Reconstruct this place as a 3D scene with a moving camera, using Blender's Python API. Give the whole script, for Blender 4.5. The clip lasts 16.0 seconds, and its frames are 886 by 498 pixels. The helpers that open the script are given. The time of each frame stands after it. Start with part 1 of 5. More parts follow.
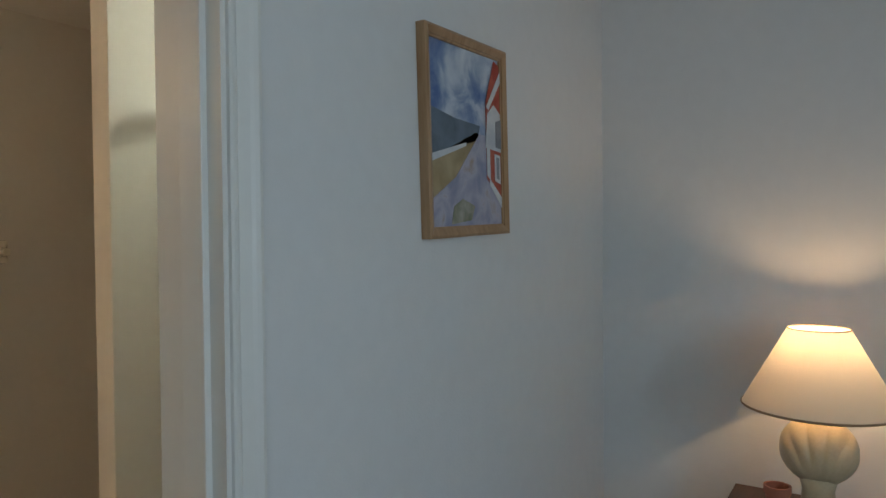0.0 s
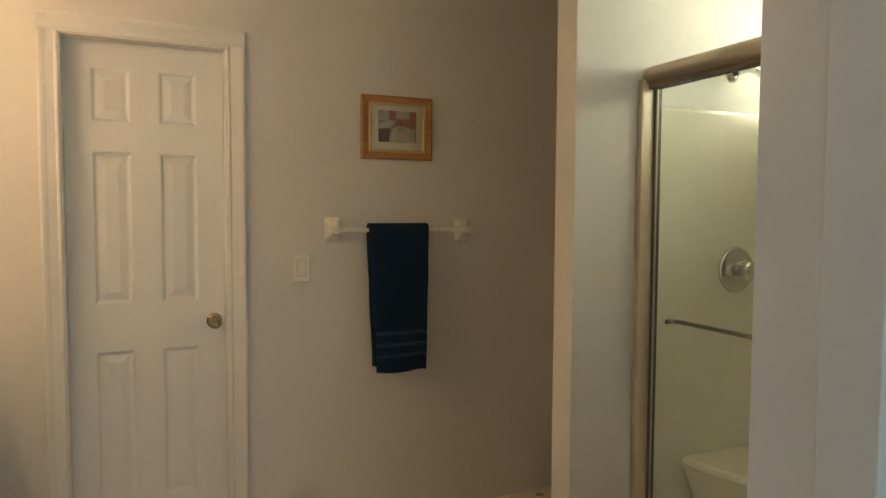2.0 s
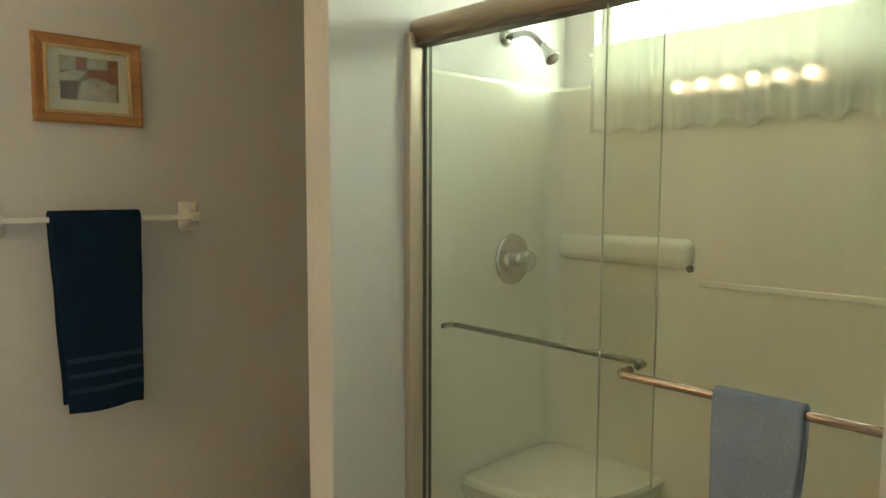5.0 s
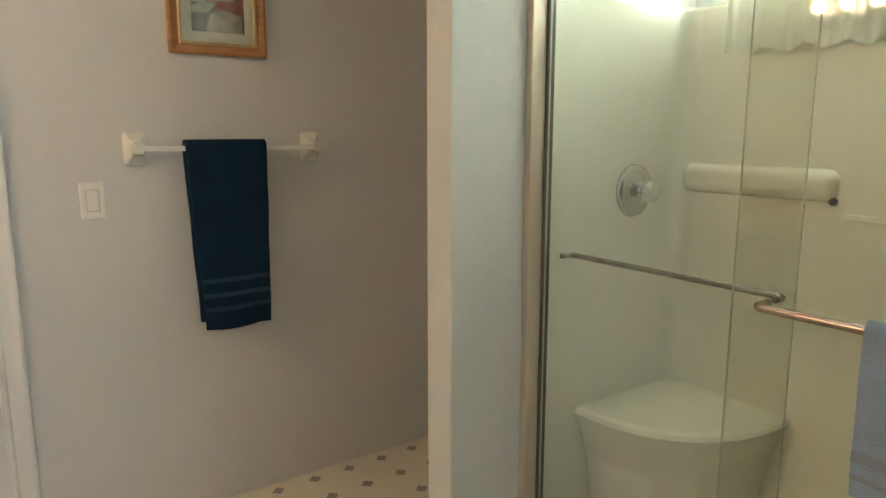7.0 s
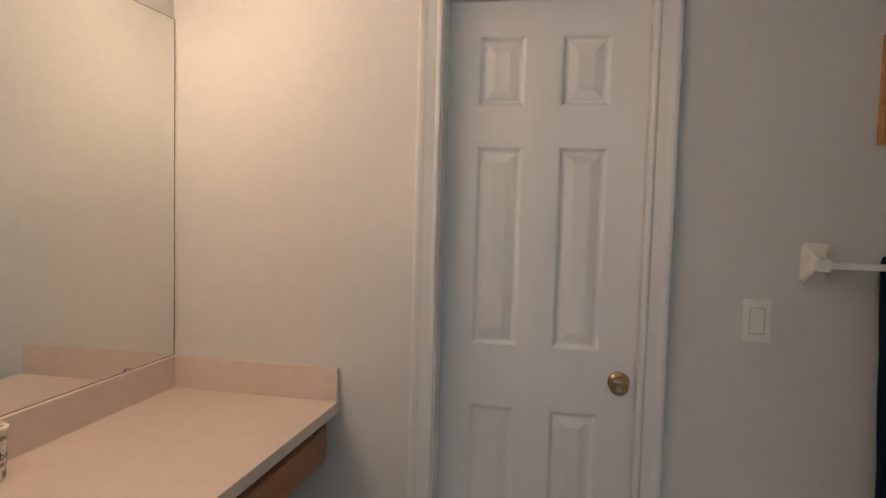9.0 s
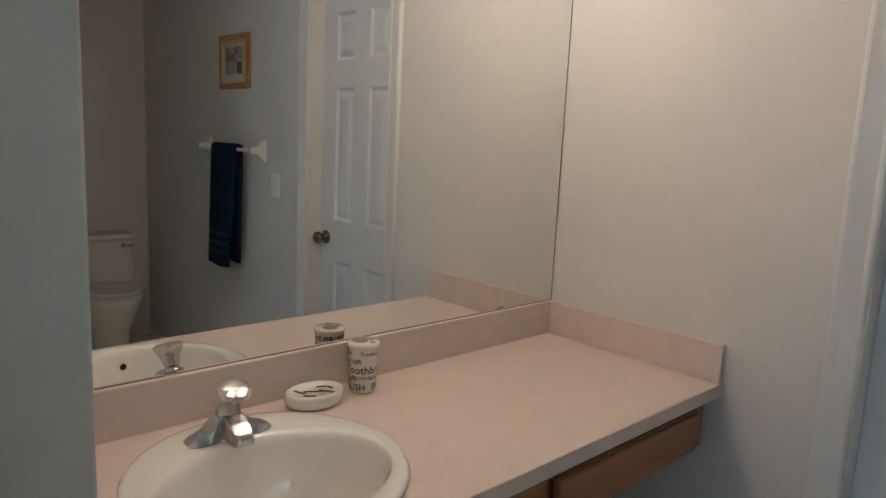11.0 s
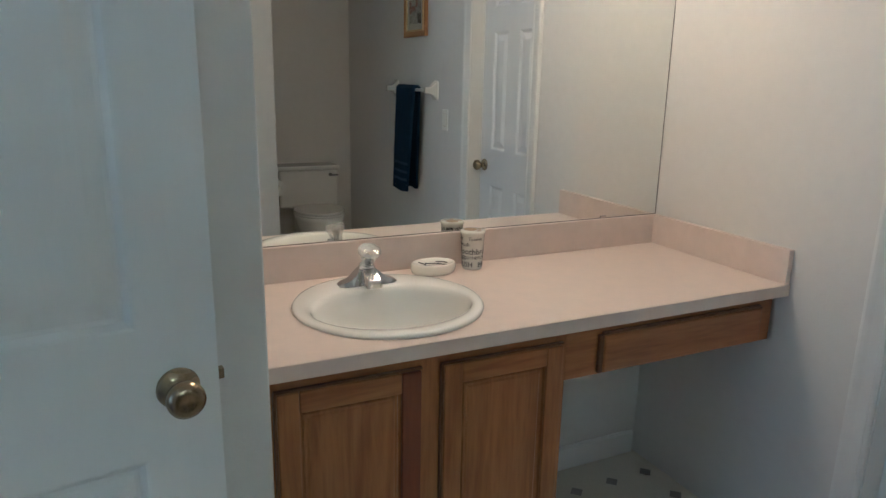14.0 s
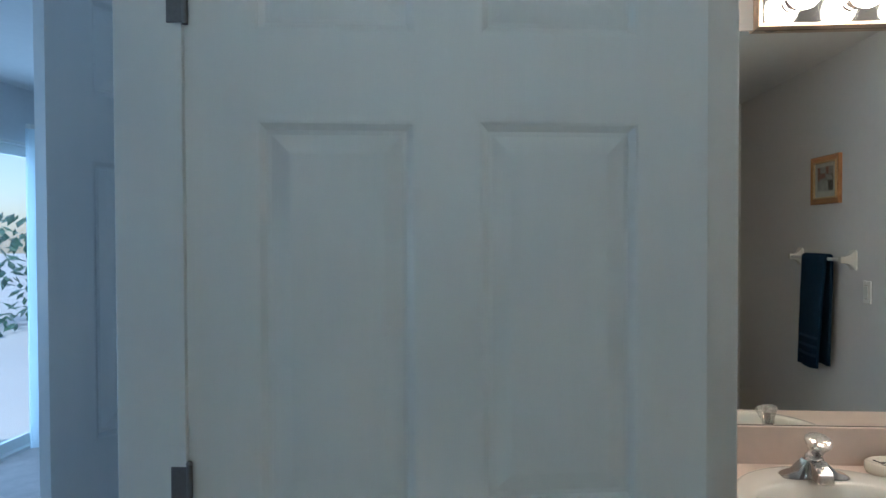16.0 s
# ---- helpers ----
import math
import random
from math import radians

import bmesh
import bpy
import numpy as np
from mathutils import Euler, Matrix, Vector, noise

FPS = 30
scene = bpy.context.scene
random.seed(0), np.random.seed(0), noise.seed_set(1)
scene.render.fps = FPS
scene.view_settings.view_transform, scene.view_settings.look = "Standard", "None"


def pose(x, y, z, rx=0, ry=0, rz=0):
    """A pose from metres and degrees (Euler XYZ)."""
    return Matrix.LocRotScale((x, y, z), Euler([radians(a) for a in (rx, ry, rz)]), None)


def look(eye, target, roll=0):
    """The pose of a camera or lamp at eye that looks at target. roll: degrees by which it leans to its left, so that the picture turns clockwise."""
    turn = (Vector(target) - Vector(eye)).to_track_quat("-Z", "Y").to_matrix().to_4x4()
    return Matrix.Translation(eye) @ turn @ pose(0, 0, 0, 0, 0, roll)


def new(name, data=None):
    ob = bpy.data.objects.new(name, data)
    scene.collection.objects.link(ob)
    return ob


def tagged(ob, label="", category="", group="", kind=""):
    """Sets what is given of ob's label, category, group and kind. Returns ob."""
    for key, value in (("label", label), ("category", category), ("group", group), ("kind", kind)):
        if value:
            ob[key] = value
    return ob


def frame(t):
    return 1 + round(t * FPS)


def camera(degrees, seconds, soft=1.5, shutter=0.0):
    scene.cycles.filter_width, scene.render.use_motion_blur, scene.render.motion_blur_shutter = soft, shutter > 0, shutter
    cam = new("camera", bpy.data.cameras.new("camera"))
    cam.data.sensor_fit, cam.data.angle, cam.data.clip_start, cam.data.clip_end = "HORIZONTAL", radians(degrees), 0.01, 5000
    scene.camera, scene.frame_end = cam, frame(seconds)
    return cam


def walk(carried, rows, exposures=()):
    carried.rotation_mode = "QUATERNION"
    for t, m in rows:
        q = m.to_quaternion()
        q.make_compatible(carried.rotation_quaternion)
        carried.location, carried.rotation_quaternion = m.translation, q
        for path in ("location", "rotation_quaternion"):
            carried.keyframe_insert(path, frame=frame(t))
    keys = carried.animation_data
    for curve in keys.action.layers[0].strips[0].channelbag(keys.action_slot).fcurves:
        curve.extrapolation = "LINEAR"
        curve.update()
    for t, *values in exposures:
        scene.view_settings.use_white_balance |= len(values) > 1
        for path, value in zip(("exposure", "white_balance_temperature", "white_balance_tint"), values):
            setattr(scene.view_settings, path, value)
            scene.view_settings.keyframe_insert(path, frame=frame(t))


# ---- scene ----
cam = camera(66.3, 16.0)
PATH = [
    (0, (0.938, -3.428, 1.365), (2.622, -2.351, 1.325), -0.5),
    (0.5, (0.943, -3.294, 1.378), (2.382, -1.907, 1.301), -0.1),
    (1, (0.972, -3.157, 1.37), (2.227, -1.602, 1.283), 0.2),
    (1.5, (1.004, -3.009, 1.377), (2.088, -1.331, 1.265), 0.3),
    (2, (1.132, -2.851, 1.387), (1.936, -1.023, 1.276), 0.3),
    (2.5, (1.223, -2.711, 1.383), (1.85, -0.815, 1.274), 0.7),
    (3, (1.285, -2.54, 1.387), (2.115, -0.722, 1.314), 1.3),
    (3.5, (1.366, -2.459, 1.405), (2.466, -0.79, 1.341), 1.8),
    (4, (1.415, -2.419, 1.41), (2.731, -0.914, 1.349), 1.7),
    (4.2, (1.431, -2.423, 1.421), (2.778, -0.947, 1.349), 1.2),
    (6.3, (1.399, -2.429, 1.356), (2.748, -0.998, 0.988), 0.4),
    (6.5, (1.395, -2.428, 1.355), (2.721, -0.982, 0.97), 0.5),
    (7, (1.389, -2.385, 1.365), (2.536, -0.783, 1.02), 0.0),
    (7.5, (1.406, -2.296, 1.382), (2.268, -0.516, 1.087), -0.4),
    (8, (1.421, -2.21, 1.395), (1.841, -0.263, 1.211), -0.2),
    (8.5, (1.354, -2.07, 1.374), (1.364, -0.073, 1.259), 0.8),
    (9, (1.266, -1.931, 1.433), (0.868, 0.024, 1.302), 1.6),
    (9.5, (1.217, -1.828, 1.402), (0.467, 0.022, 1.289), 1.0),
    (10, (1.196, -1.726, 1.408), (0.103, -0.056, 1.283), 1.0),
    (10.2, (1.219, -1.682, 1.425), (-0.017, -0.116, 1.285), 0.8),
    (12.3, (1.389, -1.641, 1.367), (-0.118, -0.433, 0.846), 1.9),
    (12.5, (1.44, -1.654, 1.373), (-0.066, -0.458, 0.825), 2.1),
    (13, (1.569, -1.654, 1.366), (-0.019, -0.575, 0.805), 1.8),
    (13.5, (1.718, -1.65, 1.369), (0.048, -0.69, 0.828), 1.2),
    (14, (1.803, -1.692, 1.383), (0.055, -0.853, 0.891), 1.1),
    (14.5, (1.866, -1.754, 1.419), (0.029, -1.026, 1.108), 1.1),
    (15, (1.888, -1.817, 1.438), (-0.037, -1.295, 1.287), 1.2),
    (15.5, (1.899, -1.875, 1.452), (-0.091, -1.684, 1.393), 0.6),
    (16, (1.869, -1.917, 1.441), (-0.125, -2.056, 1.402), -0.2),
]
LOOKS = [(0, 0.25, 7400, 18), (1, 0.42, 7500, 17), (2, 0.32, 8000, 17), (3, 0.42, 7800, 16), (4.2, 0.55, 7200, 4), (6.3, 0.92, 6600, 7), (7, 0.98, 6450, 13), (7.5, 0.86, 6450, 20), (8.5, 0.5, 6250, 23), (9.5, -0.25, 5800, 23), (10.2, -0.25, 5500, 18), (12.3, 0.22, 5100, 15), (13.5, 0.3, 5050, 13), (14.5, 0.35, 4950, 11), (16, 0.25, 4950, 12)]
walk(cam, [(t, look(eye, target, roll)) for t, eye, target, roll in PATH], LOOKS)

# ---- world and lights ----
world = bpy.data.worlds.new("sky_world")
scene.world = world
world.use_nodes = True
wn = world.node_tree.nodes
sky = wn.new("ShaderNodeTexSky")
sky.sky_type = "NISHITA"
sky.sun_disc = False
sky.sun_elevation = radians(48)
sky.sun_rotation = radians(200)
world.node_tree.links.new(sky.outputs[0], wn["Background"].inputs[0])
wn["Background"].inputs[1].default_value = 0.10

sun = new("sun", bpy.data.lights.new("sun", "SUN"))
sun.data.energy, sun.data.angle, sun.data.color = 3.0, radians(0.5), (1.0, 0.95, 0.88)
sun.matrix_world = look((-8, 12, 20), (0, 0, 0))


def area_lamp(name, eye, target, sx, sy, watts, colour):
    ob = new(name, bpy.data.lights.new(name, "AREA"))
    ob.data.shape, ob.data.size, ob.data.size_y = "RECTANGLE", sx, sy
    ob.data.energy, ob.data.color = watts, colour
    ob.matrix_world = look(eye, target)
    return ob


# sky light in the bedroom's glass door and in its unseen, inferred window
area_lamp("bedroom_window_skylight", (1.35, -5.19, 1.5), (1.35, 0.0, 1.5), 0.9, 1.0, 12.0, (0.52, 0.79, 1.0))
area_lamp("glass_door_skylight", (-1.95, -5.20, 1.1), (-1.95, 0.0, 1.1), 1.75, 2.0, 23, (0.52, 0.79, 1.0))

BULB_STRENGTH = 40.0
TABLE_BULB_STRENGTH = 250.0

# ---- materials ----


def material(name, colour, rough=0.5, metal=0.0, scale=12.0, vary=0.06, bump=0.0, bump_scale=120.0, stretch=(1, 1, 1), coat=0.0, spec=0.5, rough_vary=0.05):
    """A principled surface with grain at two scales, in object space."""
    m = bpy.data.materials.new(name)
    m.use_nodes = True
    nt = m.node_tree
    b = nt.nodes["Principled BSDF"]
    b.inputs["Roughness"].default_value, b.inputs["Metallic"].default_value = rough, metal
    b.inputs["Coat Weight"].default_value = coat
    b.inputs["Specular IOR Level"].default_value = spec
    tc = nt.nodes.new("ShaderNodeTexCoord")
    mp = nt.nodes.new("ShaderNodeMapping")
    mp.inputs["Scale"].default_value = stretch
    nt.links.new(tc.outputs["Object"], mp.inputs[0])
    big, fine = nt.nodes.new("ShaderNodeTexNoise"), nt.nodes.new("ShaderNodeTexNoise")
    big.inputs["Scale"].default_value, big.inputs["Detail"].default_value = scale * 0.15, 3
    fine.inputs["Scale"].default_value, fine.inputs["Detail"].default_value = scale * 4, 5
    mix = nt.nodes.new("ShaderNodeMath")
    mix.operation = "ADD"
    nt.links.new(mp.outputs[0], big.inputs[0])
    nt.links.new(mp.outputs[0], fine.inputs[0])
    nt.links.new(big.outputs[0], mix.inputs[0])
    nt.links.new(fine.outputs[0], mix.inputs[1])
    ramp = nt.nodes.new("ShaderNodeMapRange")
    ramp.inputs["From Min"].default_value, ramp.inputs["From Max"].default_value = 0.6, 1.4
    ramp.inputs["To Min"].default_value, ramp.inputs["To Max"].default_value = 1 - vary, 1 + vary
    nt.links.new(mix.outputs[0], ramp.inputs[0])
    mul = nt.nodes.new("ShaderNodeVectorMath")
    mul.operation = "SCALE"
    mul.inputs[0].default_value = colour[:3]
    nt.links.new(ramp.outputs[0], mul.inputs["Scale"])
    nt.links.new(mul.outputs[0], b.inputs["Base Color"])
    if rough_vary:
        rr = nt.nodes.new("ShaderNodeMapRange")
        rr.inputs["From Min"].default_value, rr.inputs["From Max"].default_value = 0.3, 0.7
        rr.inputs["To Min"].default_value, rr.inputs["To Max"].default_value = max(0.02, rough - rough_vary), min(1, rough + rough_vary)
        nt.links.new(big.outputs[0], rr.inputs[0])
        nt.links.new(rr.outputs[0], b.inputs["Roughness"])
    if bump:
        bn, bp = nt.nodes.new("ShaderNodeTexNoise"), nt.nodes.new("ShaderNodeBump")
        bn.inputs["Scale"].default_value, bn.inputs["Detail"].default_value = bump_scale, 3
        bp.inputs["Strength"].default_value, bp.inputs["Distance"].default_value = bump, 0.004
        nt.links.new(mp.outputs[0], bn.inputs[0])
        nt.links.new(bn.outputs[0], bp.inputs["Height"])
        nt.links.new(bp.outputs[0], b.inputs["Normal"])
    return m


def wood(name, dark, light, along=2, rough=0.42):
    """Oak-like grain running along one axis."""
    m = bpy.data.materials.new(name)
    m.use_nodes = True
    nt = m.node_tree
    b = nt.nodes["Principled BSDF"]
    b.inputs["Roughness"].default_value, b.inputs["Coat Weight"].default_value = rough, 0.15
    tc, mp = nt.nodes.new("ShaderNodeTexCoord"), nt.nodes.new("ShaderNodeMapping")
    s = [17.0, 17.0, 17.0]
    s[along] = 1.6
    mp.inputs["Scale"].default_value = s
    nt.links.new(tc.outputs["Object"], mp.inputs[0])
    n1, n2 = nt.nodes.new("ShaderNodeTexNoise"), nt.nodes.new("ShaderNodeTexNoise")
    n1.inputs["Scale"].default_value, n1.inputs["Detail"].default_value, n1.inputs["Distortion"].default_value = 1.0, 6, 1.2
    n2.inputs["Scale"].default_value, n2.inputs["Detail"].default_value = 7.0, 4
    nt.links.new(mp.outputs[0], n1.inputs[0])
    nt.links.new(mp.outputs[0], n2.inputs[0])
    add = nt.nodes.new("ShaderNodeMath")
    add.operation, add.inputs[1].default_value = "MULTIPLY_ADD", 0.65
    nt.links.new(n1.outputs[0], add.inputs[0])
    sc = nt.nodes.new("ShaderNodeMath")
    sc.operation, sc.inputs[1].default_value = "MULTIPLY", 0.35
    nt.links.new(n2.outputs[0], sc.inputs[0])
    nt.links.new(sc.outputs[0], add.inputs[2])
    r = nt.nodes.new("ShaderNodeValToRGB")
    r.color_ramp.elements[0].position, r.color_ramp.elements[0].color = 0.36, (*dark, 1)
    r.color_ramp.elements[1].position, r.color_ramp.elements[1].color = 0.62, (*light, 1)
    nt.links.new(add.outputs[0], r.inputs[0])
    nt.links.new(r.outputs[0], b.inputs["Base Color"])
    bp = nt.nodes.new("ShaderNodeBump")
    bp.inputs["Strength"].default_value, bp.inputs["Distance"].default_value = 0.25, 0.002
    nt.links.new(add.outputs[0], bp.inputs["Height"])
    nt.links.new(bp.outputs[0], b.inputs["Normal"])
    return m


def blotch(name, stops, scale, detail=4, rough=0.7, distort=0.5):
    """A surface that goes through several colours with a noise, as brush strokes or clouds do."""
    m = bpy.data.materials.new(name)
    m.use_nodes = True
    nt = m.node_tree
    b = nt.nodes["Principled BSDF"]
    b.inputs["Roughness"].default_value = rough
    tc, n, r = nt.nodes.new("ShaderNodeTexCoord"), nt.nodes.new("ShaderNodeTexNoise"), nt.nodes.new("ShaderNodeValToRGB")
    n.inputs["Scale"].default_value, n.inputs["Detail"].default_value, n.inputs["Distortion"].default_value = scale, detail, distort
    nt.links.new(tc.outputs["Object"], n.inputs[0])
    nt.links.new(n.outputs[0], r.inputs[0])
    els = r.color_ramp.elements
    while len(els) < len(stops):
        els.new(0.5)
    for e, (p, c) in zip(els, stops):
        e.position, e.color = p, (*c, 1)
    nt.links.new(r.outputs[0], b.inputs["Base Color"])
    return m


def glowing(name, colour, strength):
    m = bpy.data.materials.new(name)
    m.use_nodes = True
    b = m.node_tree.nodes["Principled BSDF"]
    b.inputs["Base Color"].default_value = (0.9, 0.88, 0.82, 1)
    b.inputs["Emission Color"].default_value = (*colour, 1)
    b.inputs["Emission Strength"].default_value = strength
    return m


def clear_glass(name, tint, rough=0.0, gloss=0.035):
    m = bpy.data.materials.new(name)
    m.use_nodes = True
    nt = m.node_tree
    nt.nodes.remove(nt.nodes["Principled BSDF"])
    tr, gl, mx, fr, cv = (nt.nodes.new(k) for k in ("ShaderNodeBsdfTransparent", "ShaderNodeBsdfGlossy", "ShaderNodeMixShader", "ShaderNodeLayerWeight", "ShaderNodeMapRange"))
    tr.inputs[0].default_value = (*tint, 1)
    gl.inputs["Roughness"].default_value = rough
    pw = nt.nodes.new("ShaderNodeMath")
    pw.operation, pw.inputs[1].default_value = "POWER", 4.0
    nt.links.new(fr.outputs["Facing"], pw.inputs[0])
    cv.inputs["To Min"].default_value, cv.inputs["To Max"].default_value = gloss, 0.7
    nt.links.new(pw.outputs[0], cv.inputs[0])
    nt.links.new(cv.outputs[0], mx.inputs[0])
    nt.links.new(tr.outputs[0], mx.inputs[1])
    nt.links.new(gl.outputs[0], mx.inputs[2])
    nt.links.new(mx.outputs[0], nt.nodes["Material Output"].inputs[0])
    return m


def sheer(name, colour, through_share):
    """Thin cloth that lets part of the light through."""
    m = bpy.data.materials.new(name)
    m.use_nodes = True
    nt = m.node_tree
    b = nt.nodes["Principled BSDF"]
    b.inputs["Base Color"].default_value, b.inputs["Roughness"].default_value = (*colour, 1), 0.9
    tl, mx = nt.nodes.new("ShaderNodeBsdfTranslucent"), nt.nodes.new("ShaderNodeMixShader")
    tl.inputs[0].default_value = (*colour, 1)
    mx.inputs[0].default_value = through_share
    tc, wv, bp = nt.nodes.new("ShaderNodeTexCoord"), nt.nodes.new("ShaderNodeTexNoise"), nt.nodes.new("ShaderNodeBump")
    wv.inputs["Scale"].default_value = 400
    bp.inputs["Strength"].default_value, bp.inputs["Distance"].default_value = 0.3, 0.001
    nt.links.new(tc.outputs["Object"], wv.inputs[0])
    nt.links.new(wv.outputs[0], bp.inputs["Height"])
    nt.links.new(bp.outputs[0], b.inputs["Normal"])
    nt.links.new(b.outputs[0], mx.inputs[1])
    nt.links.new(tl.outputs[0], mx.inputs[2])
    nt.links.new(mx.outputs[0], nt.nodes["Material Output"].inputs[0])
    return m


WALL = material("painted_wall", (0.70, 0.68, 0.65), 0.75, scale=6, vary=0.03, bump=0.11, bump_scale=130)
BEDWALL = material("bedroom_painted_wall", (0.70, 0.70, 0.70), 0.75, scale=6, vary=0.03, bump=0.11, bump_scale=130)
CEIL = material("ceiling_paint", (0.75, 0.74, 0.72), 0.85, scale=6, vary=0.03, bump=0.4, bump_scale=90)
TRIM = material("trim_paint", (0.74, 0.73, 0.70), 0.4, scale=8, vary=0.025, bump=0.05, bump_scale=60)
DOORPAINT = material("door_paint", (0.74, 0.74, 0.73), 0.42, scale=8, vary=0.025, bump=0.10, bump_scale=90, stretch=(1, 1, 0.15))
VINYL = material("vinyl_floor", (0.72, 0.66, 0.55), 0.38, scale=30, vary=0.07, bump=0.08, bump_scale=60)
VINYLDOT = material("vinyl_dot", (0.29, 0.26, 0.23), 0.4, scale=60, vary=0.2, bump=0.05)
ROCKERSHADE = material("rocker_shade", (0.55, 0.49, 0.40), 0.45, scale=40, vary=0.12)
CARPET = material("bedroom_carpet", (0.46, 0.42, 0.40), 0.95, scale=60, vary=0.2, bump=0.9, bump_scale=350, spec=0.1)
LAMINATE = material("laminate_top", (0.70, 0.58, 0.51), 0.38, scale=150, vary=0.07)
OAK = wood("oak_upright", (0.235, 0.088, 0.026), (0.375, 0.160, 0.050), along=2)
OAKH = wood("oak_level", (0.235, 0.088, 0.026), (0.375, 0.160, 0.050), along=1)
OAKRED = wood("oak_dark_red", (0.11, 0.026, 0.010), (0.17, 0.046, 0.017), along=2)
OAKDARK = wood("oak_edge", (0.10, 0.04, 0.015), (0.18, 0.08, 0.03), along=2)
PORCELAIN = material("porcelain", (0.82, 0.80, 0.75), 0.12, scale=6, vary=0.015, coat=0.5, rough_vary=0.02)
CHROME = material("chrome", (0.56, 0.56, 0.57), 0.12, 1.0, scale=20, vary=0.04)
BRASS = material("aged_brass", (0.32, 0.25, 0.16), 0.24, 1.0, scale=40, vary=0.15)
NICKEL = material("brushed_gold_aluminium", (0.56, 0.44, 0.33), 0.42, 1.0, scale=40, vary=0.06, stretch=(1, 0.05, 1))
ALMOND = material("almond_aluminium", (0.58, 0.49, 0.39), 0.42, 0.35, scale=40, vary=0.05, stretch=(1, 1, 0.05))
SATIN = material("satin_rail", (0.36, 0.34, 0.29), 0.20, 1.0, scale=40, vary=0.06)
COPPER = material("copper_rail", (0.46, 0.36, 0.30), 0.20, 1.0, scale=40, vary=0.06)
BRONZE = material("dark_seal", (0.12, 0.10, 0.08), 0.5, 0.3, scale=40, vary=0.1)
HINGE = material("hinge_metal", (0.20, 0.19, 0.18), 0.45, 0.8, scale=40, vary=0.15)
ACRYLIC = clear_glass("clear_acrylic", (0.90, 0.91, 0.90), 0.10, 0.42)
GLASS = clear_glass("shower_glass", (0.972, 0.988, 0.968), 0.0, 0.022)
GLASSEDGE = material("glass_edge", (0.50, 0.52, 0.44), 0.2, scale=20, vary=0.1)
PANE = clear_glass("window_pane", (0.96, 0.98, 0.97))
FIBRE = material("fibreglass", (0.74, 0.71, 0.60), 0.24, scale=5, vary=0.02, coat=0.3, rough_vary=0.03)
MIRROR = material("mirror_silver", (0.86, 0.88, 0.86), 0.01, 1.0, scale=5, vary=0.004, rough_vary=0)
MIRROREDGE = material("mirror_edge", (0.06, 0.06, 0.055), 0.4, 0.4)
NAVY = material("navy_terry", (0.010, 0.030, 0.062), 0.95, scale=60, vary=0.30, bump=1.0, bump_scale=420, spec=0.1)
NAVYBAND = material("navy_band", (0.022, 0.050, 0.094), 0.7, scale=90, vary=0.2, bump=0.4, bump_scale=300, spec=0.2)
BLUETOWEL = material("grey_blue_terry", (0.36, 0.44, 0.60), 0.95, scale=60, vary=0.20, bump=1.0, bump_scale=420, spec=0.1)
BLUEBAND = material("grey_blue_band", (0.34, 0.35, 0.45), 0.8, scale=90, vary=0.15, bump=0.4, bump_scale=300, spec=0.2)
FRAMEWOOD = wood("frame_wood", (0.36, 0.155, 0.05), (0.52, 0.26, 0.095), along=0)
PINE = wood("pine_frame", (0.32, 0.17, 0.08), (0.44, 0.26, 0.14), along=2)
GOLDLIP = material("pale_gold_lip", (0.60, 0.42, 0.20), 0.45, scale=40, vary=0.08)
MATBOARD = material("mat_board", (0.74, 0.70, 0.58), 0.9, scale=30, vary=0.03)
WHITEPLASTIC = material("white_plastic", (0.84, 0.82, 0.76), 0.35, scale=10, vary=0.02)
CERAMIC = material("white_ceramic", (0.80, 0.77, 0.69), 0.2, scale=8, vary=0.02, coat=0.4)
INK = material("black_ink", (0.03, 0.03, 0.035), 0.6, scale=30, vary=0.1)
SHADECLOTH = sheer("lampshade_cloth", (0.80, 0.70, 0.56), 0.22)
SHELL = material("shell_ceramic", (0.60, 0.49, 0.32), 0.4, scale=30, vary=0.08, bump=0.1)
CURTAIN = sheer("cotton_curtain", (0.72, 0.72, 0.62), 0.10)
SHEERS = sheer("sheer_curtain", (0.72, 0.80, 0.84), 0.5)
BULB = glowing("lit_bulb", (1.0, 0.73, 0.44), BULB_STRENGTH)
TABLEBULB = glowing("lit_table_bulb", (1.0, 0.72, 0.42), TABLE_BULB_STRENGTH)
DARKWOOD = wood("dark_furniture", (0.045, 0.018, 0.012), (0.10, 0.045, 0.03), along=0)
TERRACOTTA = material("terracotta", (0.42, 0.15, 0.09), 0.6, scale=30, vary=0.1)
LEAF = material("hedge_leaves", (0.05, 0.13, 0.06), 0.6, scale=20, vary=0.4)
DECK = material("pale_deck", (0.55, 0.55, 0.52), 0.8, scale=6, vary=0.08)
PAPER = material("toilet_paper", (0.80, 0.79, 0.76), 0.95, scale=40, vary=0.03, bump=0.3)
CARD = material("brown_card", (0.30, 0.21, 0.13), 0.9)
DARK = material("dark_opening", (0.02, 0.02, 0.02), 0.9)


# ---- mesh helpers ----
WORLD_OF = {}


def thing(name, x, y, z, label, category, group="", kind=""):
    ob = new(name)
    ob.empty_display_size = 0.05
    ob.matrix_basis = pose(x, y, z)
    WORLD_OF[ob.name] = ob.matrix_basis.copy()
    return tagged(ob, label, category, group, kind)


